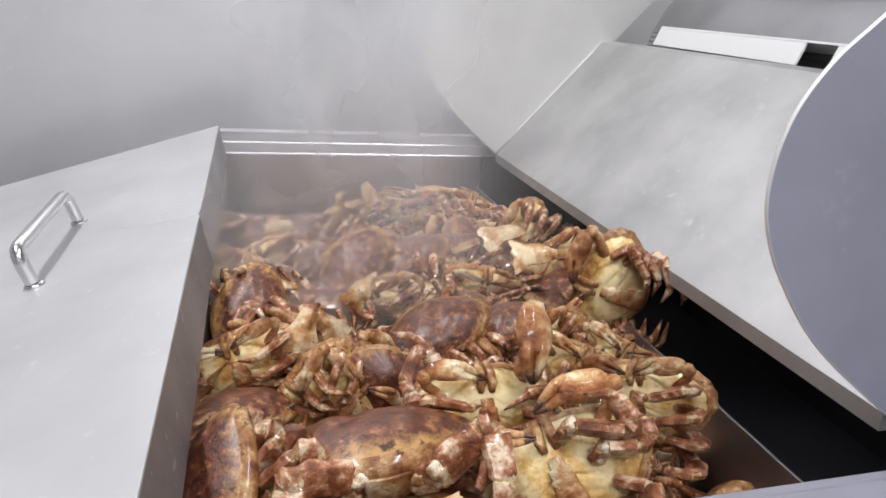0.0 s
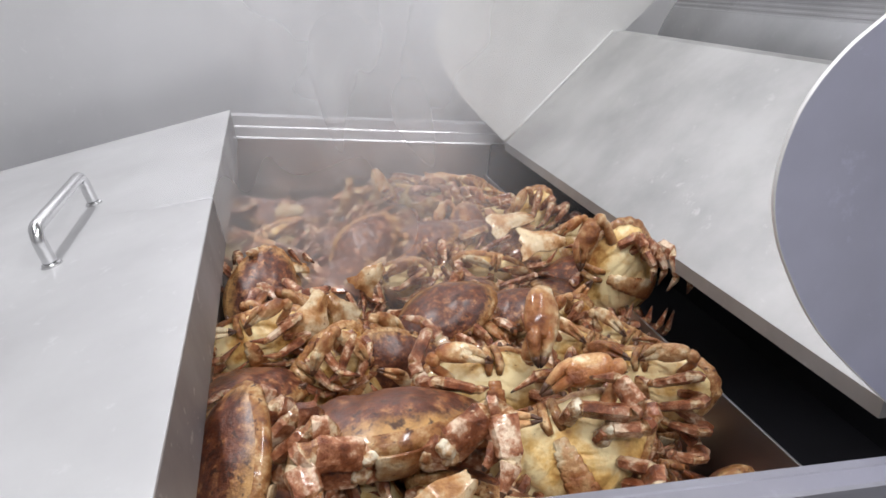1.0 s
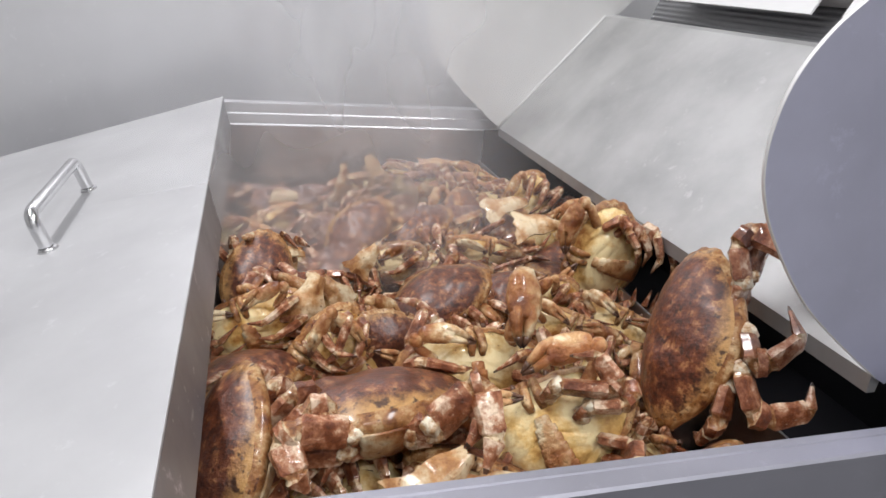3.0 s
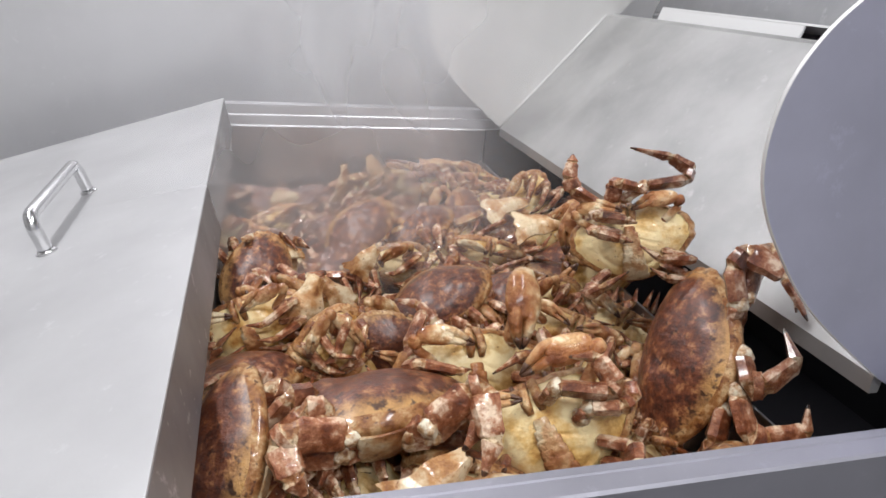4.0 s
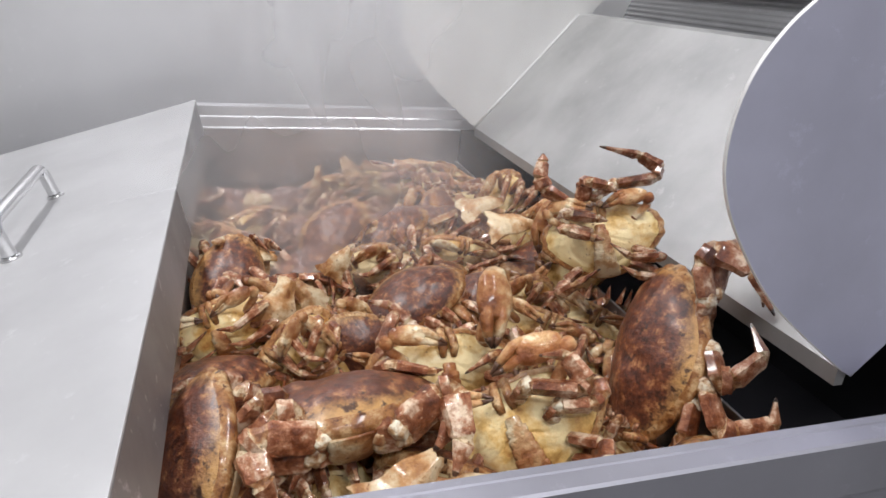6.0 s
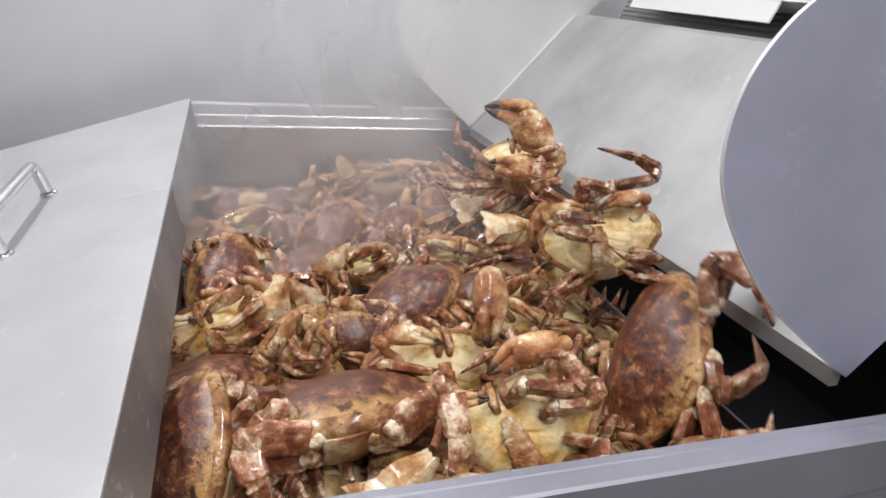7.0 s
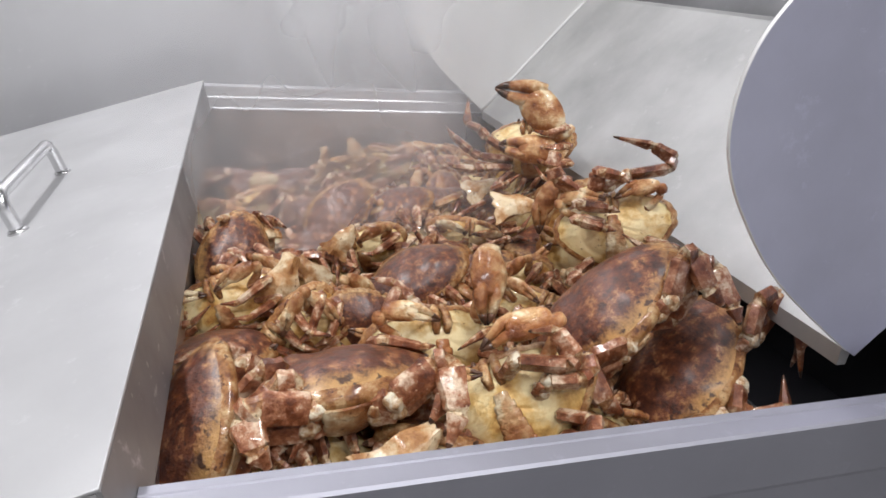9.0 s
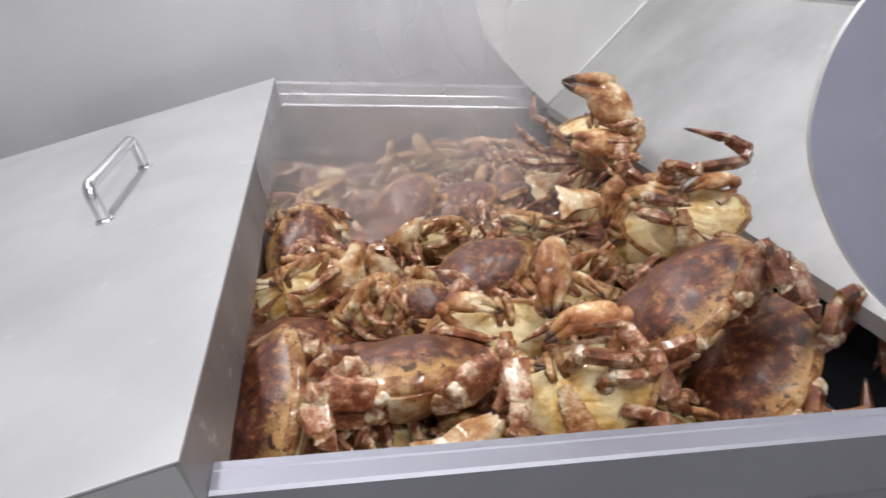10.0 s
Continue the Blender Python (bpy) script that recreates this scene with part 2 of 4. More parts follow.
# ---------- tank ----------
def tank():
    t = tagged(new("cooking_tank"), "stainless steel cooking tank filled with crabs", "tank")
    t.location = (0.2, 0.5, -0.9)
    off = Matrix.Translation((-0.2, -0.5, 0.9))

    def add(name, bm, label="", mat=STEEL_TANK):
        bmesh.ops.transform(bm, matrix=off, verts=bm.verts)
        return part(name, bm, mat, t, label)
    # front: folded rim with a crease line, then the outer panel
    prof = [(0.0, -0.50), (0.0, -0.002), (-0.002, 0.0), (-0.0085, 0.0), (-0.0095, -0.0012), (-0.0105, 0.0), (-0.0245, 0.0), (-0.0265, -0.002), (-0.0265, -0.05), (-0.0245, -0.055), (-0.0245, -0.80), (-0.018, -0.80), (-0.018, -0.05), (-0.006, -0.006), (-0.006, -0.50)]
    add("front_wall", extrude_outline(bmesh.new(), prof, "x", 0.0, 0.95), "folded steel front wall and rim", STEEL_RIM)
    add("front_panel", extrude_outline(bmesh.new(), [(-0.0265, -0.80), (-0.0265, 0.0005), (-0.02, 0.0005), (-0.02, -0.80)], "x", -0.62, -0.002))
    # back: two rounded folds with upright faces between, then the top edge
    prof = [(1.006, -0.50), (1.0, -0.016)]
    for y, z in ((1.0, -0.006), (1.0075, 0.0135), (1.015, 0.0335)):
        prof += [(y, z - 0.0022), (y + 0.0002, z - 0.0008), (y + 0.0010, z), (y + 0.0024, z + 0.0004), (y + 0.0046, z + 0.0002), (y + 0.0052, z + 0.0012)]
    prof = prof[:-5] + [(1.0152, 0.0325), (1.045, 0.0325), (1.045, -0.50)]
    add("back_wall", extrude_outline(bmesh.new(), prof, "x", -0.03, 0.95), "stepped steel back rim")
    add("left_wall", box(bmesh.new(), -0.018, -0.006, 0.002, 0.998, -0.50, -0.030, 0.001))
    add("right_wall", box(bmesh.new(), 0.498, 0.501, 0.002, 0.996, -0.50, -0.070, 0.0006), "thin steel divider inside the tank")
    # these near-black sheets put the shade under the chute into colour
    add("divider_back", box(bmesh.new(), 0.5015, 0.504, 0.002, 0.996, -0.50, -0.074), "steel coloured near black for the deep shade", STEEL_SHADE)
    add("outer_wall", box(bmesh.new(), 0.93, 0.95, 0.002, 0.998, -0.50, 0.0, 0.001), "steel coloured near black for the deep shade", STEEL_SHADE)
    add("channel_floor", box(bmesh.new(), 0.5045, 0.929, 0.003, 0.996, -0.30, -0.29), "steel coloured near black for the deep shade", STEEL_SHADE)
    add("channel_back", box(bmesh.new(), 0.5045, 0.929, 0.990, 0.9955, -0.289, -0.004), "steel coloured near black for the deep shade", STEEL_SHADE)
    add("bottom", box(bmesh.new(), -0.018, 0.93, 0.002, 0.998, -0.52, -0.501))
    # near-black colour here is the shade between the piled crabs
    add("basket_floor", box(bmesh.new(), -0.0055, 0.4975, 0.003, 0.996, -0.262, -0.250), "floor under the crabs, coloured near black for the shade", STEEL_SHADE)
    for x, y in ((0.02, 0.03), (0.9, 0.03), (0.02, 0.97), (0.9, 0.97)):
        add("leg", box(bmesh.new(), x - 0.02, x + 0.02, y - 0.02, y + 0.02, -0.9, -0.521, 0.003))
    return t


# ---------- sloping cover with its handle ----------
def cover():
    c = tagged(new("tank_cover"), "sloping satin steel tank cover with bow handle", "cover")
    slope = math.atan(0.315)
    c.matrix_world = pose(-0.0095, 0.0, 0.0365, 0.24, -math.degrees(slope), 0.38)
    # local: x runs down the slope to minus, z is the sheet's normal
    bm = bmesh.new()
    box(bm, -0.95, 0.0, -0.040, 1.030, -0.0025, 0.0, 0.0008)
    part("sheet", bm, STEEL_LID, c)
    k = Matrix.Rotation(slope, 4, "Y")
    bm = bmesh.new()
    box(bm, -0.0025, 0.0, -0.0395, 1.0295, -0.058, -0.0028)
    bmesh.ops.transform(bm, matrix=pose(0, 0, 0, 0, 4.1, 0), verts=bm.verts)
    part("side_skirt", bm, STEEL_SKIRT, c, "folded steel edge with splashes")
    part("front_skirt", box(bmesh.new(), -0.95, -0.003, -0.0398, -0.0375, -0.030, -0.0028), STEEL_LID, c)
    part("back_skirt", box(bmesh.new(), -0.95, -0.003, 1.0272, 1.0297, -0.030, -0.0028), STEEL_LID, c)
    h = part("handle", bmesh.new(), CHROME, c)
    u = -0.165
    y0, y1, top = 0.413, 0.613, 0.041
    pts, rad = [(u, y0, 0.0), (u, y0, 0.006)], []
    for a in range(0, 91, 18):
        pts.append((u, y0 + 0.014 * (1 - math.cos(math.radians(a))), top - 0.014 + 0.014 * math.sin(math.radians(a))))
    for a in range(90, -1, -18):
        pts.append((u, y1 - 0.014 * (1 - math.cos(math.radians(a))), top - 0.014 + 0.014 * math.sin(math.radians(a))))
    pts += [(u, y1, 0.006), (u, y1, 0.0)]
    bm = bmesh.new()
    tube(bm, pts, [(0.0072, 0.0072)] * len(pts), 14, (1, 0, 0))
    bm.to_mesh(h.data)
    bm.free()
    for p in h.data.polygons:
        p.use_smooth = True
    for y in (y0, y1):
        bm = bmesh.new()
        tube(bm, [(u, y, 0.0), (u, y, 0.003)], [(0.011, 0.011), (0.009, 0.009)], 16, (1, 0, 0))
        part("foot", bm, CHROME, h, smooth=True)
    # box body under the sheet
    part("support", extrude_outline(bmesh.new(), [(-0.90, -0.72), (-0.90, -0.008), (-0.05, -0.008), (-0.05, -0.55)], "y", 0.02, 0.98), STEEL_TANK, c)
    return c


# ---------- discharge chute ----------
def curve_through(points, steps=8):
    """Catmull-Rom through (u, w) pairs."""
    out = []
    p = [points[0]] + list(points) + [points[-1]]
    for i in range(1, len(p) - 2):
        for s in range(steps):
            f = s / steps
            q = [0.5 * (2 * p[i][k] + (p[i + 1][k] - p[i - 1][k]) * f + (2 * p[i - 1][k] - 5 * p[i][k] + 4 * p[i + 1][k] - p[i + 2][k]) * f * f + (3 * p[i][k] - p[i - 1][k] - 3 * p[i + 1][k] + p[i + 2][k]) * f ** 3) for k in (0, 1)]
            out.append(tuple(q))
    out.append(tuple(points[-1]))
    return out


LIP, TOP = (0.526, 0.007), (0.7293, 0.2385)


def chute():
    c = tagged(new("discharge_chute"), "satin steel discharge chute with curved side plates", "chute")
    dx, dz = TOP[0] - LIP[0], TOP[1] - LIP[1]
    k = 1 / math.hypot(dx, dz)
    nx, nz = dz * k * 0.012, -dx * k * 0.012
    prof = [LIP, TOP, (TOP[0] + 0.02, TOP[1] + 0.004), (TOP[0] + 0.02 + nx * 0.2, TOP[1] - 0.004), (TOP[0] + nx * 0.3, TOP[1] + nz * 0.3), (LIP[0] + 0.02 + nx * 0.3, LIP[1] + 0.024 + nz * 0.3), (LIP[0] + 0.011, LIP[1] + 0.002), (LIP[0] + 0.010, LIP[1] - 0.017), (LIP[0] + 0.001, LIP[1] - 0.017)]
    part("chute_floor", extrude_outline(bmesh.new(), prof, "y", 0.041, 0.969), STEEL_CHUTE, c)
    curve = [(0.439, 0.080), (0.390, 0.135), (0.367, 0.175), (0.361, 0.210), (0.367, 0.245), (0.385, 0.276), (0.412, 0.303), (0.47, 0.36), (0.56, 0.43), (0.70, 0.50)]
    for y, drop, mat, label in ((0.036, 0.008, STEEL_PLATE, "curved steel side plate, tinted blue for its reflections"), (0.969, 0.0, STEEL_LIT, "curved steel side plate, coloured pale for the light on it")):
        edge = curve_through([LIP] + [(x, z - drop) for x, z in curve])
        outline = edge + [(1.15, 0.50), (0.99, 0.50), (LIP[0] + 0.010, LIP[1] - 0.006)]
        part("side_plate", extrude_outline(bmesh.new(), outline, "y", y, y + 0.0035), mat, c, label)
        if drop:
            # thin near-white tube, painted highlight of the rounded edge
            hem = [(x, 0.0377, z) for x, z in edge]
            part("plate_edge", tube(bmesh.new(), hem, [(0.0009, 0.0018)] * len(hem), 8, (0, 1, 0)), STEEL_GLINT, c, "plate edge with its glint put in as near-white colour", smooth=True)
    # pale strip added as the highlight where floor and far plate meet
    seam = [(LIP[0] + dx * f - 0.0012, 0.9672, LIP[1] + dz * f + 0.0012) for f in (0.0, 0.25, 0.5, 0.75, 1.0)]
    part("weld_seam", tube(bmesh.new(), seam, [(0.0022, 0.0022)] * 5, 8, (0, 1, 0)), STEEL_LIT, c, "pale strip added for the highlight along the fillet", smooth=True)
    c.matrix_world = Matrix.Translation((0, 0.969, 0)) @ Matrix.Rotation(math.radians(-0.5), 4, "X") @ Matrix.Translation((0, -0.969, 0))
    return c


room()
tank()
cover()
chute()


# ---------- crabs ----------
def smooth_noise(v, s):
    return noise.noise(Vector(v) * s)


def carapace_outline(a):
    c, s = math.cos(a), math.sin(a)
    x = 0.085 * math.copysign(abs(c) ** 0.92, c)
    if s > 0:
        y = 0.047 * s ** 0.85
    else:
        y = -0.060 * abs(s) ** 1.05
        x *= 1 - 0.28 * abs(s) ** 1.6
    if s > -0.25 and abs(c) > 0.22:
        f = 1 + 0.03 * abs(math.sin(a * 11))
        x, y = x * f, y * f
    return x, y


def carapace_mesh(bm, n=72, rings=11):
    loops = []
    for i in range(rings + 1):
        r = i / rings
        loop = []
        for k in range(n):
            a = 2 * math.pi * k / n
            x, y = carapace_outline(a)
            e = r ** 0.8
            px, py = x * e, y * e
            z = 0.028 * (1 - e ** 2.4) ** 0.9
            z += 0.0022 * smooth_noise((px, py, 0), 42) * (1 - r ** 4)
            z += 0.0022 * math.exp(-((abs(px) - 0.030) / 0.012) ** 2 - ((py - 0.012) / 0.018) ** 2)
            z -= 0.0009 * math.exp(-((abs(px) - 0.014) / 0.005) ** 2 - ((py + 0.006) / 0.022) ** 2)
            loop.append(bm.verts.new((px, py, z)) if i else None)
        if i == 0:
            loops.append(bm.verts.new((0, 0, 0.028)))
        else:
            loops.append(loop)
    for k in range(n):
        bm.faces.new((loops[0], loops[1][k], loops[1][(k + 1) % n]))
    for a, b in zip(loops[1:], loops[2:]):
        for k in range(n):
            bm.faces.new((a[k], b[k], b[(k + 1) % n], a[(k + 1) % n]))
    # turned-under margin
    prev = loops[-1]
    for f, z in ((1.004, -0.004), (0.965, -0.009), (0.90, -0.011)):
        nxt = [bm.verts.new((v.co.x * f, v.co.y * f, z)) for v in loops[-1]]
        for k in range(n):
            bm.faces.new((prev[k], nxt[k], nxt[(k + 1) % n], prev[(k + 1) % n]))
        prev = nxt
    for f in bm.faces:
        f.material_index = 1 if (f.calc_center_median().z < 0.003) else 0
    return bm


def belly_mesh(bm, n=72, rings=22):
    loops = []
    for i in range(rings + 1):
        r = 1 - i / rings
        loop = []
        for k in range(n):
            a = 2 * math.pi * k / n
            x, y = carapace_outline(a)
            px, py = x * 0.93 * r, y * 0.93 * r
            z = -0.008 - 0.022 * (1 - r ** 2.6)
            # breastplate: shallow grooves between its segments, a deep seam where the side plates begin
            shield = math.hypot(px / 0.046, (py + 0.006) / 0.036)
            if shield < 0.95:
                z += 0.0016 * max(0, math.cos((py + abs(px) * 0.45) * 420)) ** 6 * min(1, abs(px) / 0.012)
            z += 0.0034 * math.exp(-((shield - 1) / 0.05) ** 2)
            z += 0.0022 * math.exp(-((abs(px) - 0.058 + 0.3 * py) / 0.0018) ** 2)
            z += 0.0010 * smooth_noise((px, py, 3), 30)
            loop.append((px, py, z))
        loops.append([bm.verts.new(p) for p in loop] if i < rings else bm.verts.new((0, 0, -0.029)))
    for a, b in zip(loops, loops[1:-1]):
        for k in range(n):
            bm.faces.new((a[k], a[(k + 1) % n], b[(k + 1) % n], b[k]))
    for k in range(n):
        bm.faces.new((loops[-2][k], loops[-2][(k + 1) % n], loops[-1]))
    return bm


def abdomen_mesh(bm):
    """One tapered flap with a step at each segment, wrapped up behind to the rear margin."""
    w = [0.0085, 0.0115, 0.0130, 0.0142, 0.0155, 0.0170, 0.0190, 0.0200]
    ys = [0.014, 0.005, -0.004, -0.013, -0.022, -0.031, -0.041, -0.051, -0.0575]
    zs = [-0.027, -0.031, -0.032, -0.032, -0.0315, -0.030, -0.026, -0.018, -0.008]
    path, rad = [], []
    for i, h in enumerate(w):
        for f, k in ((0.02, 0.94), (0.12, 0.99), (0.5, 1.02), (0.88, 1.0), (0.98, 0.95)):
            path.append((0, ys[i] + (ys[i + 1] - ys[i]) * f, zs[i] + (zs[i + 1] - zs[i]) * f))
            rad.append((h * k * 0.92, 0.0026 * k ** 2))
    tube(bm, path, rad, 10)
    return bm


def mouth_mesh(bm, s):
    tube(bm, [(s * 0.006, 0.020, -0.026), (s * 0.0065, 0.030, -0.027), (s * 0.006, 0.040, -0.022), (s * 0.005, 0.047, -0.012), (s * 0.005, 0.048, -0.006)], [(0.0035, 0.003), (0.0055, 0.004), (0.0052, 0.004), (0.0045, 0.0035), (0.002, 0.002)], 8)
    return bm


def eye_mesh(bm, s):
    tube(bm, [(s * 0.017, 0.040, -0.002), (s * 0.018, 0.047, 0.001), (s * 0.018, 0.051, 0.002)], [(0.0026, 0.0026), (0.0032, 0.0032), (0.0018, 0.0018)], 8)
    return bm


def limb(bm, joints, widths, flat=0.72, n=8, up=(0, 0, 1), toe=False, ridge=0.75):
    """A jointed limb in one skin: each segment swells beyond its joint and narrows before the next."""
    joints = [Vector(j) for j in joints]
    path, rad, pale, dark = [], [], [], []
    for i, (a, b) in enumerate(zip(joints, joints[1:])):
        w0, w1 = widths[i], widths[i + 1]
        last = i == len(joints) - 2
        for f, k in ((0.0, 0.66), (0.07, 0.90), (0.11, 1.04), (0.30, 1.08), (0.60, 1.0), (0.86, 1.06), (0.93, 0.90)) + (((1.0, 0.7),) if last else ()):
            w = (w0 + (w1 - w0) * f) * (k if not last else k * (1 - 0.25 * f))
            if f in (0.0, 0.07, 0.93):
                pale.append(len(path))
            if last and toe and f > 0.8:
                dark.append(len(path))
            path.append(a + (b - a) * f)
            rad.append((w, w * flat))
    first = len(bm.faces)
    tube(bm, path, rad, n, up, ridge, 0.06)
    bm.faces.ensure_lookup_table()
    for k, m in ((pale, 1), (dark, 2)):
        for i in k:
            for q in range(n):
                if i < len(path) - 1:
                    bm.faces[first + i * n + q].material_index = m
    return bm


def knob_mesh(bm, at, r):
    """A lumpy pale joint where a leg turns."""
    bmesh.ops.create_icosphere(bm, subdivisions=3, radius=r)
    for v in bm.verts:
        v.co *= 1 + 0.30 * noise.noise((v.co + at) * 190)
        v.co += at
    return bm


def claw_points(s, style):
    """Shoulder, elbow, wrist, knuckle and tip of one claw."""
    if style == "folded":
        p = [(0.045, 0.020, -0.016), (0.074, 0.044, -0.018), (0.073, 0.058, -0.021), (0.030, 0.064, -0.030), (0.002, 0.056, -0.034)]
    elif style == "tucked":
        p = [(0.045, 0.016, -0.020), (0.070, 0.034, -0.026), (0.068, 0.047, -0.031), (0.030, 0.046, -0.038), (0.006, 0.036, -0.037)]
    elif style == "drooped":
        p = [(0.045, 0.026, -0.012), (0.058, 0.088, -0.022), (0.050, 0.112, -0.032), (0.044, 0.060, -0.048), (0.042, 0.030, -0.050)]
    elif style == "bent":
        p = [(0.040, 0.000, -0.018), (0.066, 0.006, -0.018), (0.060, 0.022, -0.024), (0.014, 0.090, -0.028), (-0.046, 0.108, -0.040)]
    else:  # across
        p = [(-0.036, -0.020, -0.018), (-0.060, -0.024, -0.024), (-0.052, -0.012, -0.036), (0.012, -0.004, -0.052), (0.046, 0.006, -0.054)]
    return [Vector((s * x, y, z)) for x, y, z in p]


def claw_mesh(bm, pts, big=1.0):
    """Arm, wrist and palm with the two finger roots."""
    sh, el, wr, kn, tip = pts
    limb(bm, [sh, el], [0.0105 * big, 0.0135 * big], 0.85, 10)
    tube(bm, [el, el.lerp(wr, 0.15), el.lerp(wr, 0.45), el.lerp(wr, 0.85), wr], [(0.009 * big, 0.009 * big), (0.0150 * big, 0.0135 * big), (0.0170 * big, 0.0125 * big), (0.0155 * big, 0.0115 * big), (0.009 * big, 0.009 * big)], 12, (0, 0, 1), 1.0, 0.08)
    d = tip - kn
    side = (kn - wr).cross(Vector((0, 0, 1))).normalized()
    path, rad = [], []
    for f, w, h, o in ((0.0, 0.0075, 0.0075, 0), (0.04, 0.0120, 0.0105, 0), (0.14, 0.0170, 0.0135, 0.0006), (0.32, 0.0212, 0.0155, 0.0016), (0.55, 0.0232, 0.0160, 0.0022), (0.78, 0.0222, 0.0148, 0.0018), (0.93, 0.0192, 0.0125, 0.0008), (1.0, 0.0150, 0.0100, 0)):
        path.append(wr.lerp(kn, f) + side * (o * big))
        rad.append((w * big, h * 0.78 * big))
    tube(bm, path, rad, 16, (0, 0, 1), 1.08, 0.05)
    side = d.cross(Vector((0, 0, 1))).normalized()
    for o in (1, -1):
        a = kn + side * (0.0078 * o * big)
        tube(bm, [a - d * 0.45, a - d * 0.05 + side * (0.0010 * o), a + d * 0.32 - side * (0.0002 * o), a + d * 0.64 - side * (0.0020 * o * big)], [(0.0070 * big, 0.0080 * big), (0.0092 * big, 0.0098 * big), (0.0074 * big, 0.0080 * big), (0.0052 * big, 0.0058 * big)], 10)
    return bm


def finger_mesh(bm, pts, o, big=1.0):
    kn, tip = pts[3], pts[4]
    d = tip - kn
    side = d.cross(Vector((0, 0, 1))).normalized()
    a = kn + side * (0.0078 * o * big)
    tube(bm, [a + d * 0.60 - side * (0.0018 * o * big), a + d * 0.74 - side * (0.0030 * o * big), a + d * 0.88 - side * (0.0050 * o * big), a + d * 1.02 - side * (0.0068 * o * big)], [(0.0056 * big, 0.0061 * big), (0.0048 * big, 0.0052 * big), (0.0034 * big, 0.0038 * big), (0.0013, 0.0013)], 9)
    return bm


def leg_points(s, i, style, rng):
    if (s, i) in SEEN_LEGS.get(style, {}):
        return [Vector(q) for q in SEEN_LEGS[style][(s, i)]]
    if style in ("rear_on", "slid", "landed", "reaching", "waving"):
        style = "tucked"
    if style == "crossed":
        style = "swept"
    y = 0.014 - 0.019 * i
    j = lambda k: rng.uniform(-k, k)
    root = (0.046 - 0.004 * i, y, -0.016)
    spread = (0.2 - 0.42 * i)
    if style == "tucked" or (style == "sprawl" and i < 2):
        p = [root, (0.072 - 0.003 * i + j(0.004), y + 0.02 * spread + j(0.005), -0.022 + j(0.004)), (0.070 + j(0.006), y + 0.03 * spread, -0.040 + j(0.005)), (0.036 + j(0.010), y + 0.02 * spread + j(0.008), -0.052 + j(0.006)), (0.012 + j(0.008), y + j(0.010), -0.046)]
    elif style == "swept":
        p = [root, (0.068 - 0.004 * i + j(0.004), y - 0.016 + j(0.004), -0.026 + j(0.004)), (0.060 + j(0.005), y - 0.028, -0.042 + j(0.004)), (0.034 + j(0.008), y - 0.040 + j(0.006), -0.050 + j(0.005)), (0.014 + j(0.008), y - 0.046 + j(0.008), -0.044)]
    elif style == "sprawl" and i > 1:
        q = i - 2
        k = 0.012 if s > 0 else -0.004
        p = [(0.010, -0.040 - 0.005 * q, -0.015 - 0.006 * q), (0.036 - 0.004 * q, -0.047 - 0.007 * q, -0.014 - 0.006 * q),
             (0.088 - 0.012 * q + j(0.005), -0.034 - 0.022 * q + k + j(0.004), -0.002 - 0.012 * q + k * 0.6), (0.103 - 0.010 * q + j(0.005), -0.042 - 0.022 * q + k + j(0.005), -0.014 - 0.010 * q),
             (0.106 - 0.012 * q + j(0.007), -0.060 - 0.018 * q + j(0.006), -0.050 - 0.006 * q + j(0.006)), (0.092 - 0.010 * q + j(0.008), -0.070 - 0.012 * q + j(0.007), -0.084 + j(0.006))]
    else:  # half
        p = [root, (0.092 + j(0.008), y + 0.05 * spread + j(0.008), -0.004 + j(0.01)), (0.106 + j(0.008), y + 0.07 * spread + j(0.01), -0.018 + j(0.01)), (0.094 + j(0.012), y + 0.07 * spread + j(0.012), -0.050 + j(0.01)), (0.066 + j(0.012), y + 0.06 * spread + j(0.012), -0.062 + j(0.008))]
    return [Vector((s * x, yy, z)) for x, yy, z in p]


MESHES = {}


def shared(key, make, mats):
    if key not in MESHES:
        bm = bmesh.new()
        make(bm)
        bmesh.ops.recalc_face_normals(bm, faces=bm.faces)
        me = bpy.data.meshes.new(key)
        bm.to_mesh(me)
        bm.free()
        for m in mats:
            me.materials.append(m)
        for p in me.polygons:
            p.use_smooth = True
        if key.startswith("leg"):
            me.set_sharp_from_angle(angle=math.radians(38))
        MESHES[key] = me
    return MESHES[key]


def crab_part(name, key, make, mats, parent):
    o = new(name, shared(key, make, mats))
    o.parent = parent
    return o


CRAB_STYLES = {  # left claw, right claw, leg style
    1: ("folded", "tucked", "tucked"),
    2: ("drooped", "tucked", "tucked"),
    3: ("tucked", "folded", "half"),
    4: ("tucked", "tucked", "half"),
    6: ("folded", "folded", "tucked"),
    8: ("tucked", "tucked", "sprawl"),
    9: ("tucked", "tucked", "tucked"),
    10: ("folded", "tucked", "swept"),
    11: ("tucked", "tucked", "rear_on"),
    12: ("tucked", "tucked", "slid"),
    13: ("tucked", "tucked", "landed"),
    14: ("tucked", "tucked", "waving"),
    15: ("bent", "across", "reaching"),
    16: ("folded", "tucked", "crossed"),
}

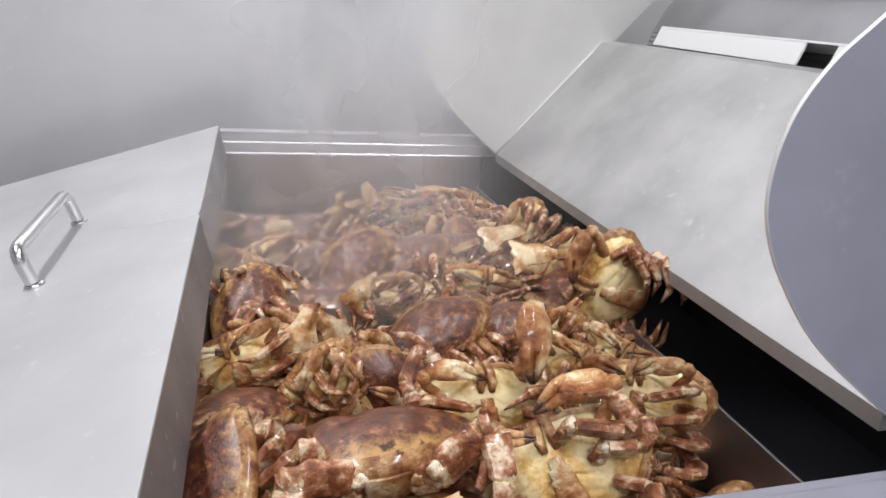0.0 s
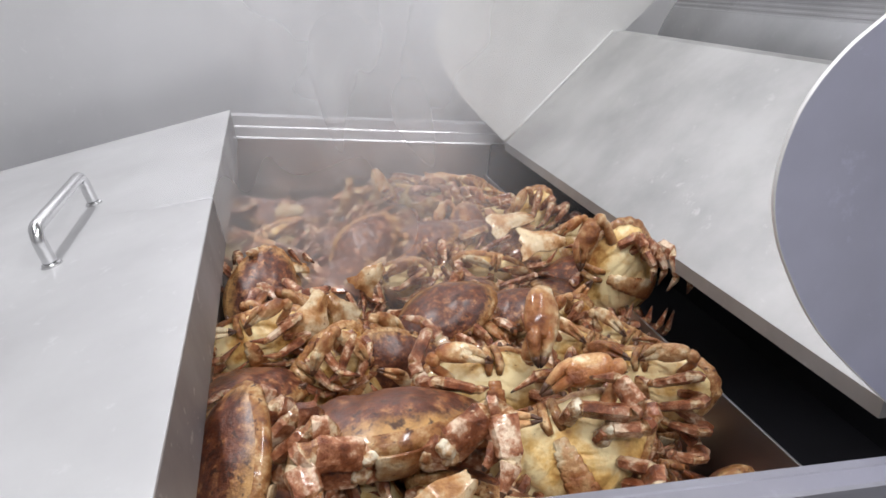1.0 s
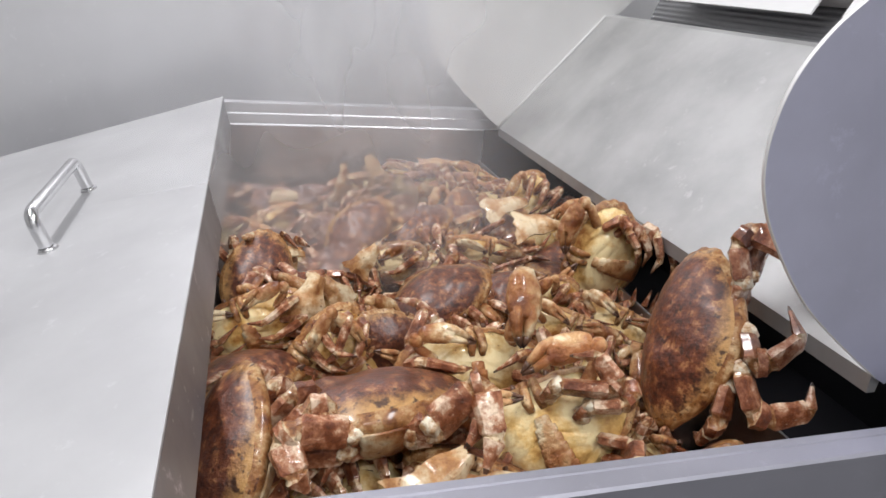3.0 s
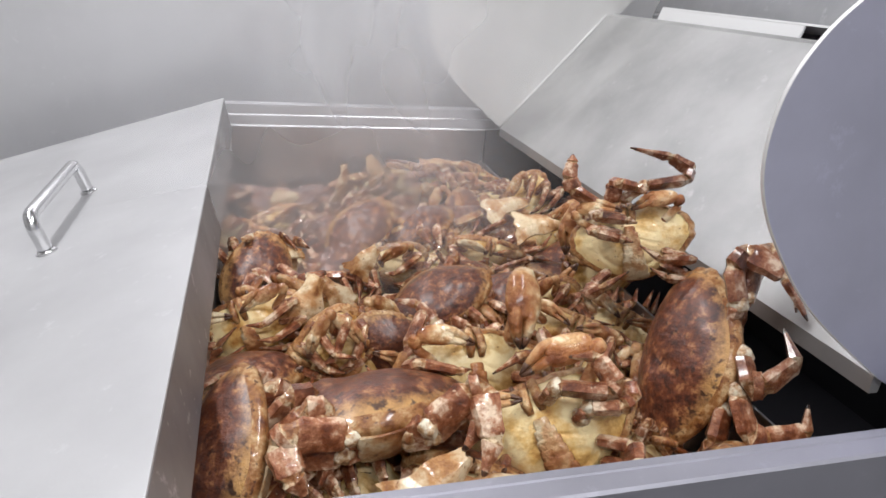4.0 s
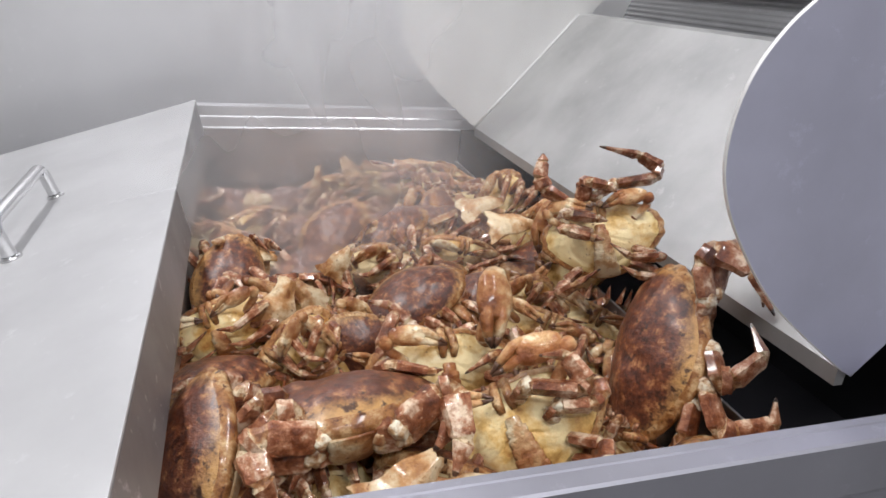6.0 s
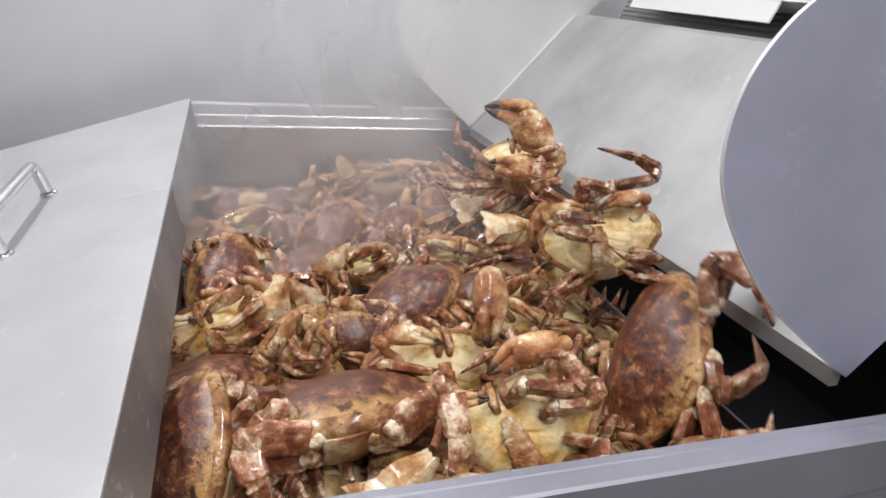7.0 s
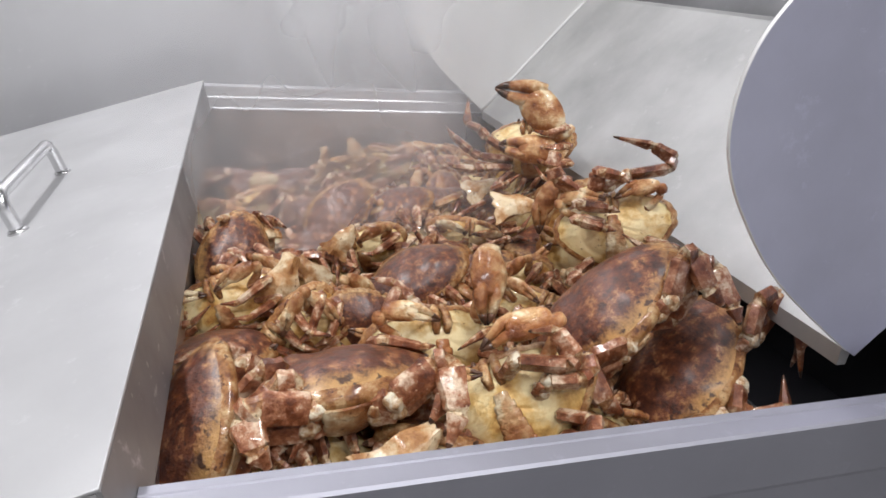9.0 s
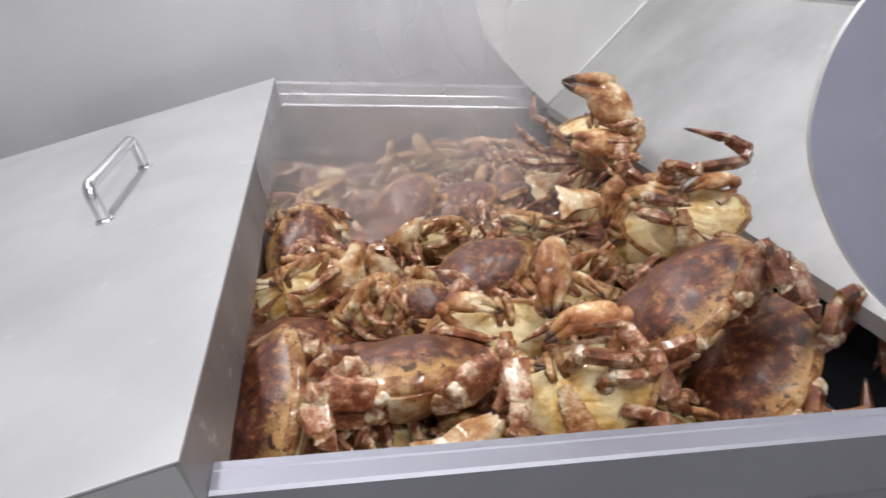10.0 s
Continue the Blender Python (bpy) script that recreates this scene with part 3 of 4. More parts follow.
# limbs whose lie is seen plainly: joints from the body outwards, by side and row
SEEN_LEGS = {
    "rear_on": {
        (-1, 3): [(-0.004, -0.043, -0.013), (-0.022, -0.050, -0.006), (-0.060, -0.055, 0.002), (-0.068, -0.052, -0.003), (-0.064, -0.061, -0.024), (-0.056, -0.058, -0.039)],
        (-1, 2): [(-0.006, -0.037, -0.019), (-0.026, -0.040, -0.019), (-0.069, -0.030, -0.015), (-0.079, -0.022, -0.021), (-0.078, -0.031, -0.035), (-0.069, -0.033, -0.044)],
        (1, 3): [(0.014, -0.047, -0.015), (0.032, -0.060, -0.010), (0.064, -0.068, 0.008), (0.072, -0.071, 0.009), (0.071, -0.081, -0.024), (0.058, -0.085, -0.045)],
        (1, 2): [(0.014, -0.044, -0.020), (0.034, -0.053, -0.017), (0.064, -0.050, 0.000), (0.074, -0.054, 0.003), (0.067, -0.070, -0.015), (0.051, -0.074, -0.028)],
    },
    "slid": {
        (1, 3): [(0.029, -0.038, -0.006), (0.053, -0.047, 0.000), (0.083, -0.043, 0.012), (0.099, -0.047, 0.007), (0.089, -0.066, -0.023), (0.058, -0.072, -0.055)],
        (1, 2): [(0.040, -0.033, -0.008), (0.064, -0.041, -0.012), (0.098, -0.040, -0.017), (0.111, -0.045, -0.021), (0.094, -0.060, -0.047), (0.064, -0.060, -0.054)],
        (-1, 3): [(0.010, -0.043, -0.010), (0.012, -0.057, -0.008), (-0.012, -0.068, -0.012), (-0.009, -0.074, -0.020), (0.018, -0.087, -0.035), (0.043, -0.074, -0.027)],
        (-1, 2): [(-0.010, -0.042, -0.010), (-0.020, -0.058, -0.010), (-0.050, -0.066, -0.026), (-0.052, -0.069, -0.040), (-0.035, -0.083, -0.070), (-0.011, -0.082, -0.066)],
        (-1, 1): [(-0.020, -0.036, -0.010), (-0.034, -0.048, -0.012), (-0.065, -0.049, -0.010), (-0.075, -0.040, -0.016), (-0.086, -0.027, -0.020), (-0.082, -0.016, -0.020)],
    },
    "landed": {
        (1, 3): [(0.026, -0.044, -0.012), (0.047, -0.048, -0.004), (0.080, -0.032, 0.008), (0.090, -0.029, 0.002), (0.079, -0.047, -0.023), (0.079, -0.053, -0.044)],
        (1, 2): [(0.034, -0.038, -0.012), (0.058, -0.036, -0.010), (0.091, -0.018, -0.023), (0.098, -0.022, -0.029), (0.086, -0.048, -0.055), (0.079, -0.058, -0.066)],
        (-1, 3): [(0.006, -0.046, -0.012), (-0.004, -0.056, -0.004), (-0.037, -0.060, 0.014), (-0.043, -0.063, 0.012), (-0.049, -0.082, -0.012), (-0.045, -0.087, -0.030)],
        (-1, 2): [(-0.006, -0.044, -0.012), (-0.014, -0.052, -0.010), (-0.044, -0.052, -0.002), (-0.052, -0.050, -0.006), (-0.060, -0.056, -0.014), (-0.060, -0.056, -0.030)],
    },
    "waving": {
        (-1, 0): [(0.007, 0.050, -0.029), (-0.027, 0.066, -0.034), (-0.083, 0.066, -0.029), (-0.091, 0.080, -0.025), (-0.066, 0.099, -0.040), (-0.016, 0.115, -0.066)],
        (1, 0): [(0.011, 0.027, -0.034), (0.041, 0.033, -0.056), (0.037, 0.029, -0.063), (0.002, 0.019, -0.059), (-0.011, 0.014, -0.054)],
        (1, 1): [(0.014, 0.003, -0.034), (0.045, 0.012, -0.059), (0.043, 0.008, -0.066), (0.012, -0.006, -0.063), (-0.002, -0.011, -0.056)],
        (1, 2): [(0.038, 0.050, -0.027), (0.068, 0.075, -0.045), (0.071, 0.090, -0.050), (0.063, 0.112, -0.052), (0.061, 0.123, -0.052)],
        (-1, 1): [(0.018, 0.050, -0.029), (0.009, 0.075, -0.045), (0.002, 0.070, -0.056), (-0.018, 0.062, -0.056), (-0.029, 0.052, -0.051)],
    },
    "reaching": {
        (1, 0): [(0.030, -0.013, -0.018), (0.076, 0.023, -0.024), (0.085, 0.040, -0.028), (0.108, 0.053, -0.034), (0.101, 0.098, -0.034)],
        (1, 1): [(0.031, -0.024, -0.020), (0.090, -0.010, -0.034), (0.104, 0.000, -0.038), (0.132, 0.031, -0.050), (0.142, 0.050, -0.054)],
        (1, 2): [(0.032, -0.036, -0.020), (0.082, -0.032, -0.040), (0.098, -0.034, -0.046), (0.134, -0.024, -0.060), (0.148, -0.014, -0.064)],
    },
    "crossed": {
        (-1, 0): [(-0.010, 0.026, -0.026), (-0.028, 0.033, -0.044), (-0.069, 0.010, -0.040), (-0.076, 0.013, -0.038), (-0.071, 0.043, -0.036), (-0.049, 0.053, -0.036)],
        (-1, 1): [(-0.030, -0.001, -0.026), (-0.046, 0.005, -0.036), (-0.072, -0.005, -0.034), (-0.080, -0.004, -0.030), (-0.085, 0.010, -0.018), (-0.080, 0.020, -0.012)],
    },
}


def build_crab(v):
    left, right, legs = CRAB_STYLES[v]
    rng = random.Random(40 + v)
    c = new("crab")
    crab_part("carapace", "carapace", carapace_mesh, [SHELL_TOP, SHELL_RIM], c)
    b = crab_part("belly", "belly", belly_mesh, [SHELL_BELLY], c)
    crab_part("tail_flap", "tail_flap", abdomen_mesh, [SHELL_CLAW], b)
    for s in (-1, 1):
        crab_part("mouthpart", f"mouthpart{s}", lambda bm, s=s: mouth_mesh(bm, s), [SHELL_RIM], b)
        crab_part("eye", f"eye{s}", lambda bm, s=s: eye_mesh(bm, s), [BLACK_TIP], c)
    for s, style in ((-1, left), (1, right)):
        big = {"drooped": 0.92, "bent": 1.5, "across": 1.15, "tucked": 0.5}.get(style, 0.64)
        pts = claw_points(s, style)
        k = crab_part("claw", f"claw{s}{style}", lambda bm, p=pts, g=big: claw_mesh(bm, p, g), [SHELL_CLAW, SHELL_JOINT], c)
        for o in (1, -1):
            crab_part("claw_finger", f"finger{s}{style}{o}", lambda bm, p=pts, g=big, o=o: finger_mesh(bm, p, o, g), [BLACK_TIP], k)
        for i in range(4):
            lp = leg_points(s, i, legs, rng)
            g = 1.32 if (s, i) in SEEN_LEGS.get(legs, {}) else 1.22
            w = ([0.0085] if len(lp) > 5 else []) + [0.0086 * g, 0.0100 * g, 0.0092 * g, 0.0074 * g, 0.0026]
            k = crab_part("leg", f"leg{v}{s}{i}", lambda bm, p=lp, w=w: limb(bm, p, w, 0.60, 7, (0, 1, 0.3), True, 1.0), [SHELL_LEG, SHELL_JOINT, BLACK_TIP], c)
            if len(lp) > 5:
                for q, (at, r) in enumerate(((lp[1], 0.0086), (lp[0].lerp(lp[1], 0.3), 0.0078))):
                    crab_part("joint", f"joint{v}{s}{i}{q}", lambda bm, at=at, r=r: knob_mesh(bm, at, r), [SHELL_KNOB], k)
    return c


def facing(at, front, up, size=1.0):
    """A pose whose y points to the crab's front and z out of its back."""
    y = Vector(front).normalized()
    z = Vector(up)
    z = (z - y * z.dot(y)).normalized()
    x = y.cross(z)
    m = Matrix((x, y, z)).transposed().to_4x4()
    m.translation = at
    return m


STOCK = {v: build_crab(v) for v in CRAB_STYLES}
for ob in STOCK.values():
    tagged(ob, "", "crab", "crabs in the tank")
CRAB_LABELS = {
    "back": "cooked brown crab lying shell up in the pile",
    "belly": "cooked crab turned over, pale belly showing",
    "side": "cooked brown crab lying on its side",
}


def crab(v, m, size=1.0, label=""):
    src = STOCK[v]
    ob = copy_thing(src, m)
    ob.scale = (size, size, size)
    up = m.to_3x3().col[2].z
    tagged(ob, label or CRAB_LABELS["back" if up > 0.5 else "belly" if up < -0.1 else "side"], "crab", "crabs in the tank")
    return ob


# variant, place, front, up, size, label
HEROES = {
    "big": (11, (0.139, 0.145, -0.050), (-0.04, 0.88, -0.48), (-0.10, 0.47, 0.88), 1.08, "large brown crab facing the front rim, legs folded"),
    "corner": (9, (0.011, 0.122, -0.072), (-0.50, 0.82, -0.27), (-0.81, -0.33, 0.49), 0.92, "dark mottled crab beside the cover's edge"),
    "pale": (16, (0.289, 0.101, -0.054), (-0.30, 0.66, 0.69), (0.56, 0.55, -0.62), 0.88, "crab on its back with pale yellow belly"),
    "gap": (9, (0.426, 0.196, -0.062), (-0.09, 0.41, 0.91), (0.87, 0.46, -0.17), 0.82, "dark crab with curled legs beside the divider"),
    "yellow": (10, (0.484, 0.402, -0.035), (-0.94, 0.28, 0.19), (0.84, 0.52, -0.15), 0.92, "crab lying belly up under the chute lip"),
    "claw_up": (2, (0.246, 0.197, -0.055), (0.02, 0.38, 0.93), (-0.05, 0.89, -0.46), 0.85, "crab with one orange claw standing up"),
    "middle": (8, (0.273, 0.416, -0.075), (-0.30, 0.92, 0.23), (-0.15, -0.22, 0.96), 0.78, ""),
    "red": (9, (0.243, 0.350, -0.060), (0.30, -0.90, -0.30), (-0.38, -0.30, 0.87), 0.80, ""),
    "centre": (9, (0.186, 0.268, -0.070), (0.45, 0.30, 0.85), (0.15, -0.92, 0.36), 0.70, ""),
    "cream": (3, (0.103, 0.396, -0.080), (0.27, -0.57, 0.78), (0.27, 0.96, 0.04), 0.7, ""),
    "edge": (9, (0.046, 0.420, -0.066), (0.95, 0.05, -0.10), (0.05, -0.78, 0.62), 0.80, "dark crab tipped against the cover's edge"),
    "left": (9, (0.034, 0.333, -0.070), (-0.41, 0.14, 0.90), (0.09, 0.98, -0.20), 0.74, ""),
    "steam_a": (9, (0.180, 0.560, -0.062), (0.75, -0.60, -0.30), (-0.45, -0.55, 0.70), 0.78, ""),
    "steam_b": (9, (0.270, 0.590, -0.062), (0.40, -0.90, -0.20), (-0.20, -0.40, 0.90), 0.74, ""),
    "lip": (9, (0.477, 0.692, -0.070), (-0.91, 0.17, 0.39), (0.36, 0.93, -0.02), 0.85, ""),
    "far": (4, (0.336, 0.911, -0.090), (-0.05, 0.09, 0.99), (0.32, 0.95, -0.07), 0.74, ""),
    "rim": (9, (0.214, 0.096, -0.095), (0.07, -0.50, 0.86), (0.30, 0.95, -0.10), 0.74, ""),
    "hollow": (9, (0.101, 0.281, -0.080), (-0.80, -0.22, 0.56), (0.18, 0.95, -0.24), 0.74, ""),
    "small": (9, (0.351, 0.507, -0.070), (0.12, -0.41, 0.91), (0.11, 0.99, -0.10), 0.66, ""),
    "bunch": (4, (0.393, 0.273, -0.078), (0.21, 0.04, 0.98), (0.64, 0.73, -0.23), 0.7, ""),
    "back_a": (9, (0.054, 0.652, -0.085), (-0.33, -0.37, 0.87), (-0.20, 0.98, -0.05), 0.74, ""),
    "back_b": (6, (0.046, 0.795, -0.090), (-0.49, -0.87, -0.10), (0.22, -0.22, 0.95), 0.74, ""),
    "back_c": (6, (0.134, 0.838, -0.100), (0.47, -0.87, -0.15), (0.08, -0.23, 0.97), 0.74, ""),
    "back_d": (9, (0.241, 0.905, -0.100), (-0.37, -0.09, 0.92), (0.44, 0.89, -0.08), 0.7, ""),
    "back_e": (9, (0.448, 0.897, -0.085), (0.28, -0.29, 0.91), (0.09, 0.98, -0.20), 0.74, ""),
    "ginger": (6, (0.341, 0.667, -0.085), (-0.50, -0.79, -0.35), (-0.37, -0.32, 0.87), 0.74, ""),
    "tan": (9, (0.035, 0.246, -0.075), (0.63, -0.76, 0.13), (0.12, 0.18, 0.98), 0.74, ""),
    "side_a": (9, (0.387, 0.359, -0.084), (-0.72, 0.20, 0.66), (0.68, 0.68, -0.28), 0.7, ""),
    "row_a": (9, (0.068, 0.558, -0.090), (0.65, -0.29, 0.71), (0.02, 0.99, -0.10), 0.7, ""),
    "extra_a": (9, (0.207, 0.491, -0.080), (-0.49, -0.08, 0.87), (0.38, 0.90, -0.20), 0.72, ""),
    "extra_b": (8, (0.133, 0.506, -0.085), (-0.45, 0.89, 0.06), (-0.26, -0.24, 0.94), 0.74, ""),
    "extra_c": (9, (0.140, 0.276, -0.080), (0.53, -0.08, 0.84), (0.03, 0.94, -0.35), 0.72, ""),
    "extra_d": (9, (0.069, 0.353, -0.080), (0.22, 0.05, 0.97), (0.34, 0.86, -0.38), 0.7, ""),
    "extra_e": (6, (0.320, 0.374, -0.075), (0.13, -0.99, -0.08), (-0.50, -0.21, 0.84), 0.7, ""),
    "extra_f": (9, (0.486, 0.551, -0.060), (-0.63, 0.24, 0.74), (0.52, 0.82, -0.22), 0.75, ""),
    "extra_g": (9, (0.452, 0.292, -0.088), (0.33, 0.04, 0.94), (0.69, 0.66, -0.30), 0.72, ""),
    "extra_h": (8, (0.399, 0.640, -0.075), (0.56, 0.80, 0.23), (-0.06, -0.19, 0.98), 0.74, ""),
    "extra_i": (9, (-0.007, 0.577, -0.075), (-0.30, 0.02, 0.95), (0.26, 0.95, -0.18), 0.72, ""),
}
HERO = {}
for key, (v, at, front, up, size, label) in HEROES.items():
    HERO[key] = crab(v, facing(at, front, up), size, label)


# the rest of the pile, in loose layers
rng = random.Random(11)
for layer, (nx, ny) in enumerate(((6, 13), (6, 11))):
    for iy in range(ny):
        for ix in range(nx):
            x = 0.065 + 0.385 * ix / (nx - 1) + rng.uniform(-0.018, 0.018)
            y = 0.085 + 0.835 * iy / (ny - 1) + rng.uniform(-0.018, 0.018)
            z = (-0.125, -0.190)[layer] + 0.02 * max(0, (x - 0.2) / 0.2) + rng.uniform(-0.012, 0.012)
            if layer == 0 and any((Vector((x, y, z)) - Vector(h[1])).length < 0.062 for h in HEROES.values()):
                continue
            a = rng.uniform(0, 2 * math.pi)
            if rng.random() < 0.4:
                up = Vector((rng.uniform(-0.5, 0.5), rng.uniform(-0.7, 0.2), 1))
            else:
                up = Vector((rng.uniform(-0.6, 0.6), rng.uniform(-0.1, 0.9), -rng.uniform(-0.2, 1)))
            crab(rng.choice((8, 9, 6, 8, 4, 9, 1, 9)), facing((x, y, z), (math.cos(a), math.sin(a), rng.uniform(-0.4, 0.4)), up), rng.uniform(0.62, 0.80))

# broken shell among the crabs: curved plates with a snapped edge
SHELL_BROKEN = shell("broken_shell", [(0.34, (0.26, 0.105, 0.050)), (0.46, (0.54, 0.31, 0.160)), (0.58, (0.80, 0.66, 0.46))], (0.24, 0.10, 0.05), 0.36, 34, 150, 0.4, None, 0.64, 0.82, 0.62, 1.0)


def shell_fragment(v, at, front, up, length, width):
    rg = random.Random(300 + v)
    bm = bmesh.new()
    n, m, thick = 12, 7, 0.0024
    ragged = [rg.uniform(0.82, 1.06) for _ in range(m + 1)]
    grids = []
    for side in (0, 1):
        grid = []
        for i in range(n + 1):
            u = i / n * 2 - 1
            half = width * 0.5 * (0.86 - 0.42 * u) * (1 + 0.12 * math.sin(5 * u + v))
            row = []
            for j in range(m + 1):
                w = j / m * 2 - 1
                x, y = w * half, u * length * 0.5 * (ragged[j] if u < 0 else 1.6 - 0.6 * ragged[m - j])
                z = -0.20 * width * abs(w) ** 1.4 - 0.09 * length * u * u + 0.0022 * noise.noise(Vector((x * 70, y * 70, v)))
                row.append(bm.verts.new((x, y, z - side * thick)))
            grid.append(row)
        grids.append(grid)
    a, b = grids
    for i in range(n):
        for j in range(m):
            bm.faces.new((a[i][j], a[i + 1][j], a[i + 1][j + 1], a[i][j + 1]))
            bm.faces.new((b[i][j], b[i][j + 1], b[i + 1][j + 1], b[i + 1][j]))
    for i in range(n):
        for j in (0, m):
            bm.faces.new((a[i][j], b[i][j], b[i + 1][j], a[i + 1][j]))
    for j in range(m):
        for i in (0, n):
            bm.faces.new((a[i][j], a[i][j + 1], b[i][j + 1], b[i][j]))
    ob = link_mesh("shell_fragment", bm, SHELL_BROKEN, None, "", True)
    ob.data.set_sharp_from_angle(angle=math.radians(30))
    ob.matrix_world = facing(at, front, up)
    return tagged(ob, "broken cream and orange crab shell in the pile", "shell", "broken shell pieces")


for v, row in enumerate((
    ((0.163, 0.046, -0.048), (0.75, 0.25, 0.45), (-0.2, -0.75, 0.6), 0.075, 0.046),
    ((0.214, 0.040, -0.052), (0.9, 0.1, 0.15), (0.0, -0.6, 0.8), 0.055, 0.032),
    ((0.093, 0.312, -0.036), (0.35, 0.3, 0.8), (0.1, -0.85, 0.5), 0.066, 0.046),
    ((0.128, 0.352, -0.046), (-0.6, 0.2, 0.6), (0.2, -0.8, 0.5), 0.050, 0.034),
    ((0.232, 0.196, -0.034), (-0.5, 0.2, 0.8), (0.3, -0.8, 0.3), 0.046, 0.020),
    ((0.411, 0.596, -0.026), (0.9, 0.1, 0.2), (-0.1, -0.5, 0.85), 0.085, 0.042),
    ((0.402, 0.455, -0.004), (0.9, -0.1, 0.1), (0.0, -0.6, 0.8), 0.072, 0.044),
    ((0.372, 0.880, -0.048), (0.9, 0.0, 0.2), (0.0, -0.8, 0.5), 0.070, 0.040),
    ((0.186, 0.760, -0.050), (0.1, 0.0, 1.0), (0.5, -0.8, 0.1), 0.075, 0.036),
    ((0.048, 0.446, -0.030), (0.95, 0.15, 0.05), (0.0, -0.35, 0.95), 0.105, 0.040),
    ((0.080, 0.740, -0.060), (0.8, -0.3, 0.2), (0.2, -0.6, 0.7), 0.055, 0.036),
    ((0.300, 0.700, -0.050), (0.3, -0.5, 0.6), (0.1, -0.8, 0.5), 0.055, 0.040),
    ((0.255, 0.860, -0.052), (-0.4, 0.1, 0.9), (0.3, -0.9, 0.3), 0.065, 0.040),
    ((0.170, 0.440, -0.048), (0.6, 0.1, 0.7), (0.0, -0.8, 0.6), 0.052, 0.034),
)):
    shell_fragment(v, *row[:3], row[3] * 0.86, row[4] * 0.86)

# crabs that slide down the chute
FALL = {
    "first": crab(12, pose(0.95, 0.30, 0.52), 1.05, "reddish brown crab that slides down the chute"),
    "second": crab(14, pose(1.02, 0.50, 0.54), 0.76, "pale-bellied crab with one claw raised"),
    "third": crab(15, pose(1.05, 0.72, 0.54), 0.80, "crab leaning up the chute, orange claw bent over"),
    "fourth": crab(13, pose(1.15, 0.30, 0.54), 1.0, "mottled brown crab that lands on the heap"),
}
for ob in STOCK.values():
    for o in (*ob.children_recursive, ob):
        bpy.data.objects.remove(o)


# ---------- legs broken off, strewn over the pile ----------
def loose_leg_mesh(bm, v):
    rg = random.Random(500 + v)
    a, pts = 0.0, [Vector((0, 0, 0))]
    for length, bend in ((0.046, 0.0), (0.016, 0.55), (0.034, 0.35), (0.030, 0.30))[:2 + v % 3]:
        a += bend * rg.uniform(0.6, 2.0)
        pts.append(pts[-1] + Vector((math.cos(a), math.sin(a), rg.uniform(-0.15, 0.15))) * length)
    mid = pts[len(pts) // 2].copy()
    w = [0.0082, 0.0098, 0.0090, 0.0072, 0.0026][:len(pts)]
    limb(bm, [p - mid for p in pts], w, 0.66, 7, (0, 0, 1), True, 1.0)


def strew_legs(count):
    rg = random.Random(23)
    bpy.context.view_layer.update()
    graph = bpy.context.evaluated_depsgraph_get()
    spots = []
    while len(spots) < count:
        x, y = rg.uniform(0.015, 0.47), rg.uniform(0.18, 0.95) ** 1.1
        if x > 0.36 and y < 0.34:
            continue
        hit, at, normal, _, ob, _ = scene.ray_cast(graph, (x, y, 0.3), (0, 0, -1))
        if hit and -0.15 < at.z < 0.02 and ob.name.split(".")[0] in ("carapace", "belly", "leg", "claw", "tail_flap"):
            spots.append((at, normal))
    for v, (at, normal) in enumerate(spots):
        ob = new("limb_fragment", shared(f"leg_loose{v % 12}", lambda bm, v=v: loose_leg_mesh(bm, v % 12), [SHELL_LEG if v % 3 else SHELL_CLAW, SHELL_JOINT, BLACK_TIP]))
        a = rg.uniform(0, 2 * math.pi)
        up = normal + Vector((rg.uniform(-0.4, 0.4), rg.uniform(-0.6, 0.2), 0.5))
        ob.matrix_world = facing(at + Vector((0, 0, 0.004)), (math.cos(a), math.sin(a), rg.uniform(-0.2, 0.5)), up)
        k = rg.uniform(0.6, 0.95)
        ob.scale = (k, k, k)
        tagged(ob, "broken-off reddish crab leg lying on the pile", "crab limb", "loose crab limbs")


strew_legs(48)


# ---------- paddle wheel behind the chute ----------
WHEEL_TURN = 15.5


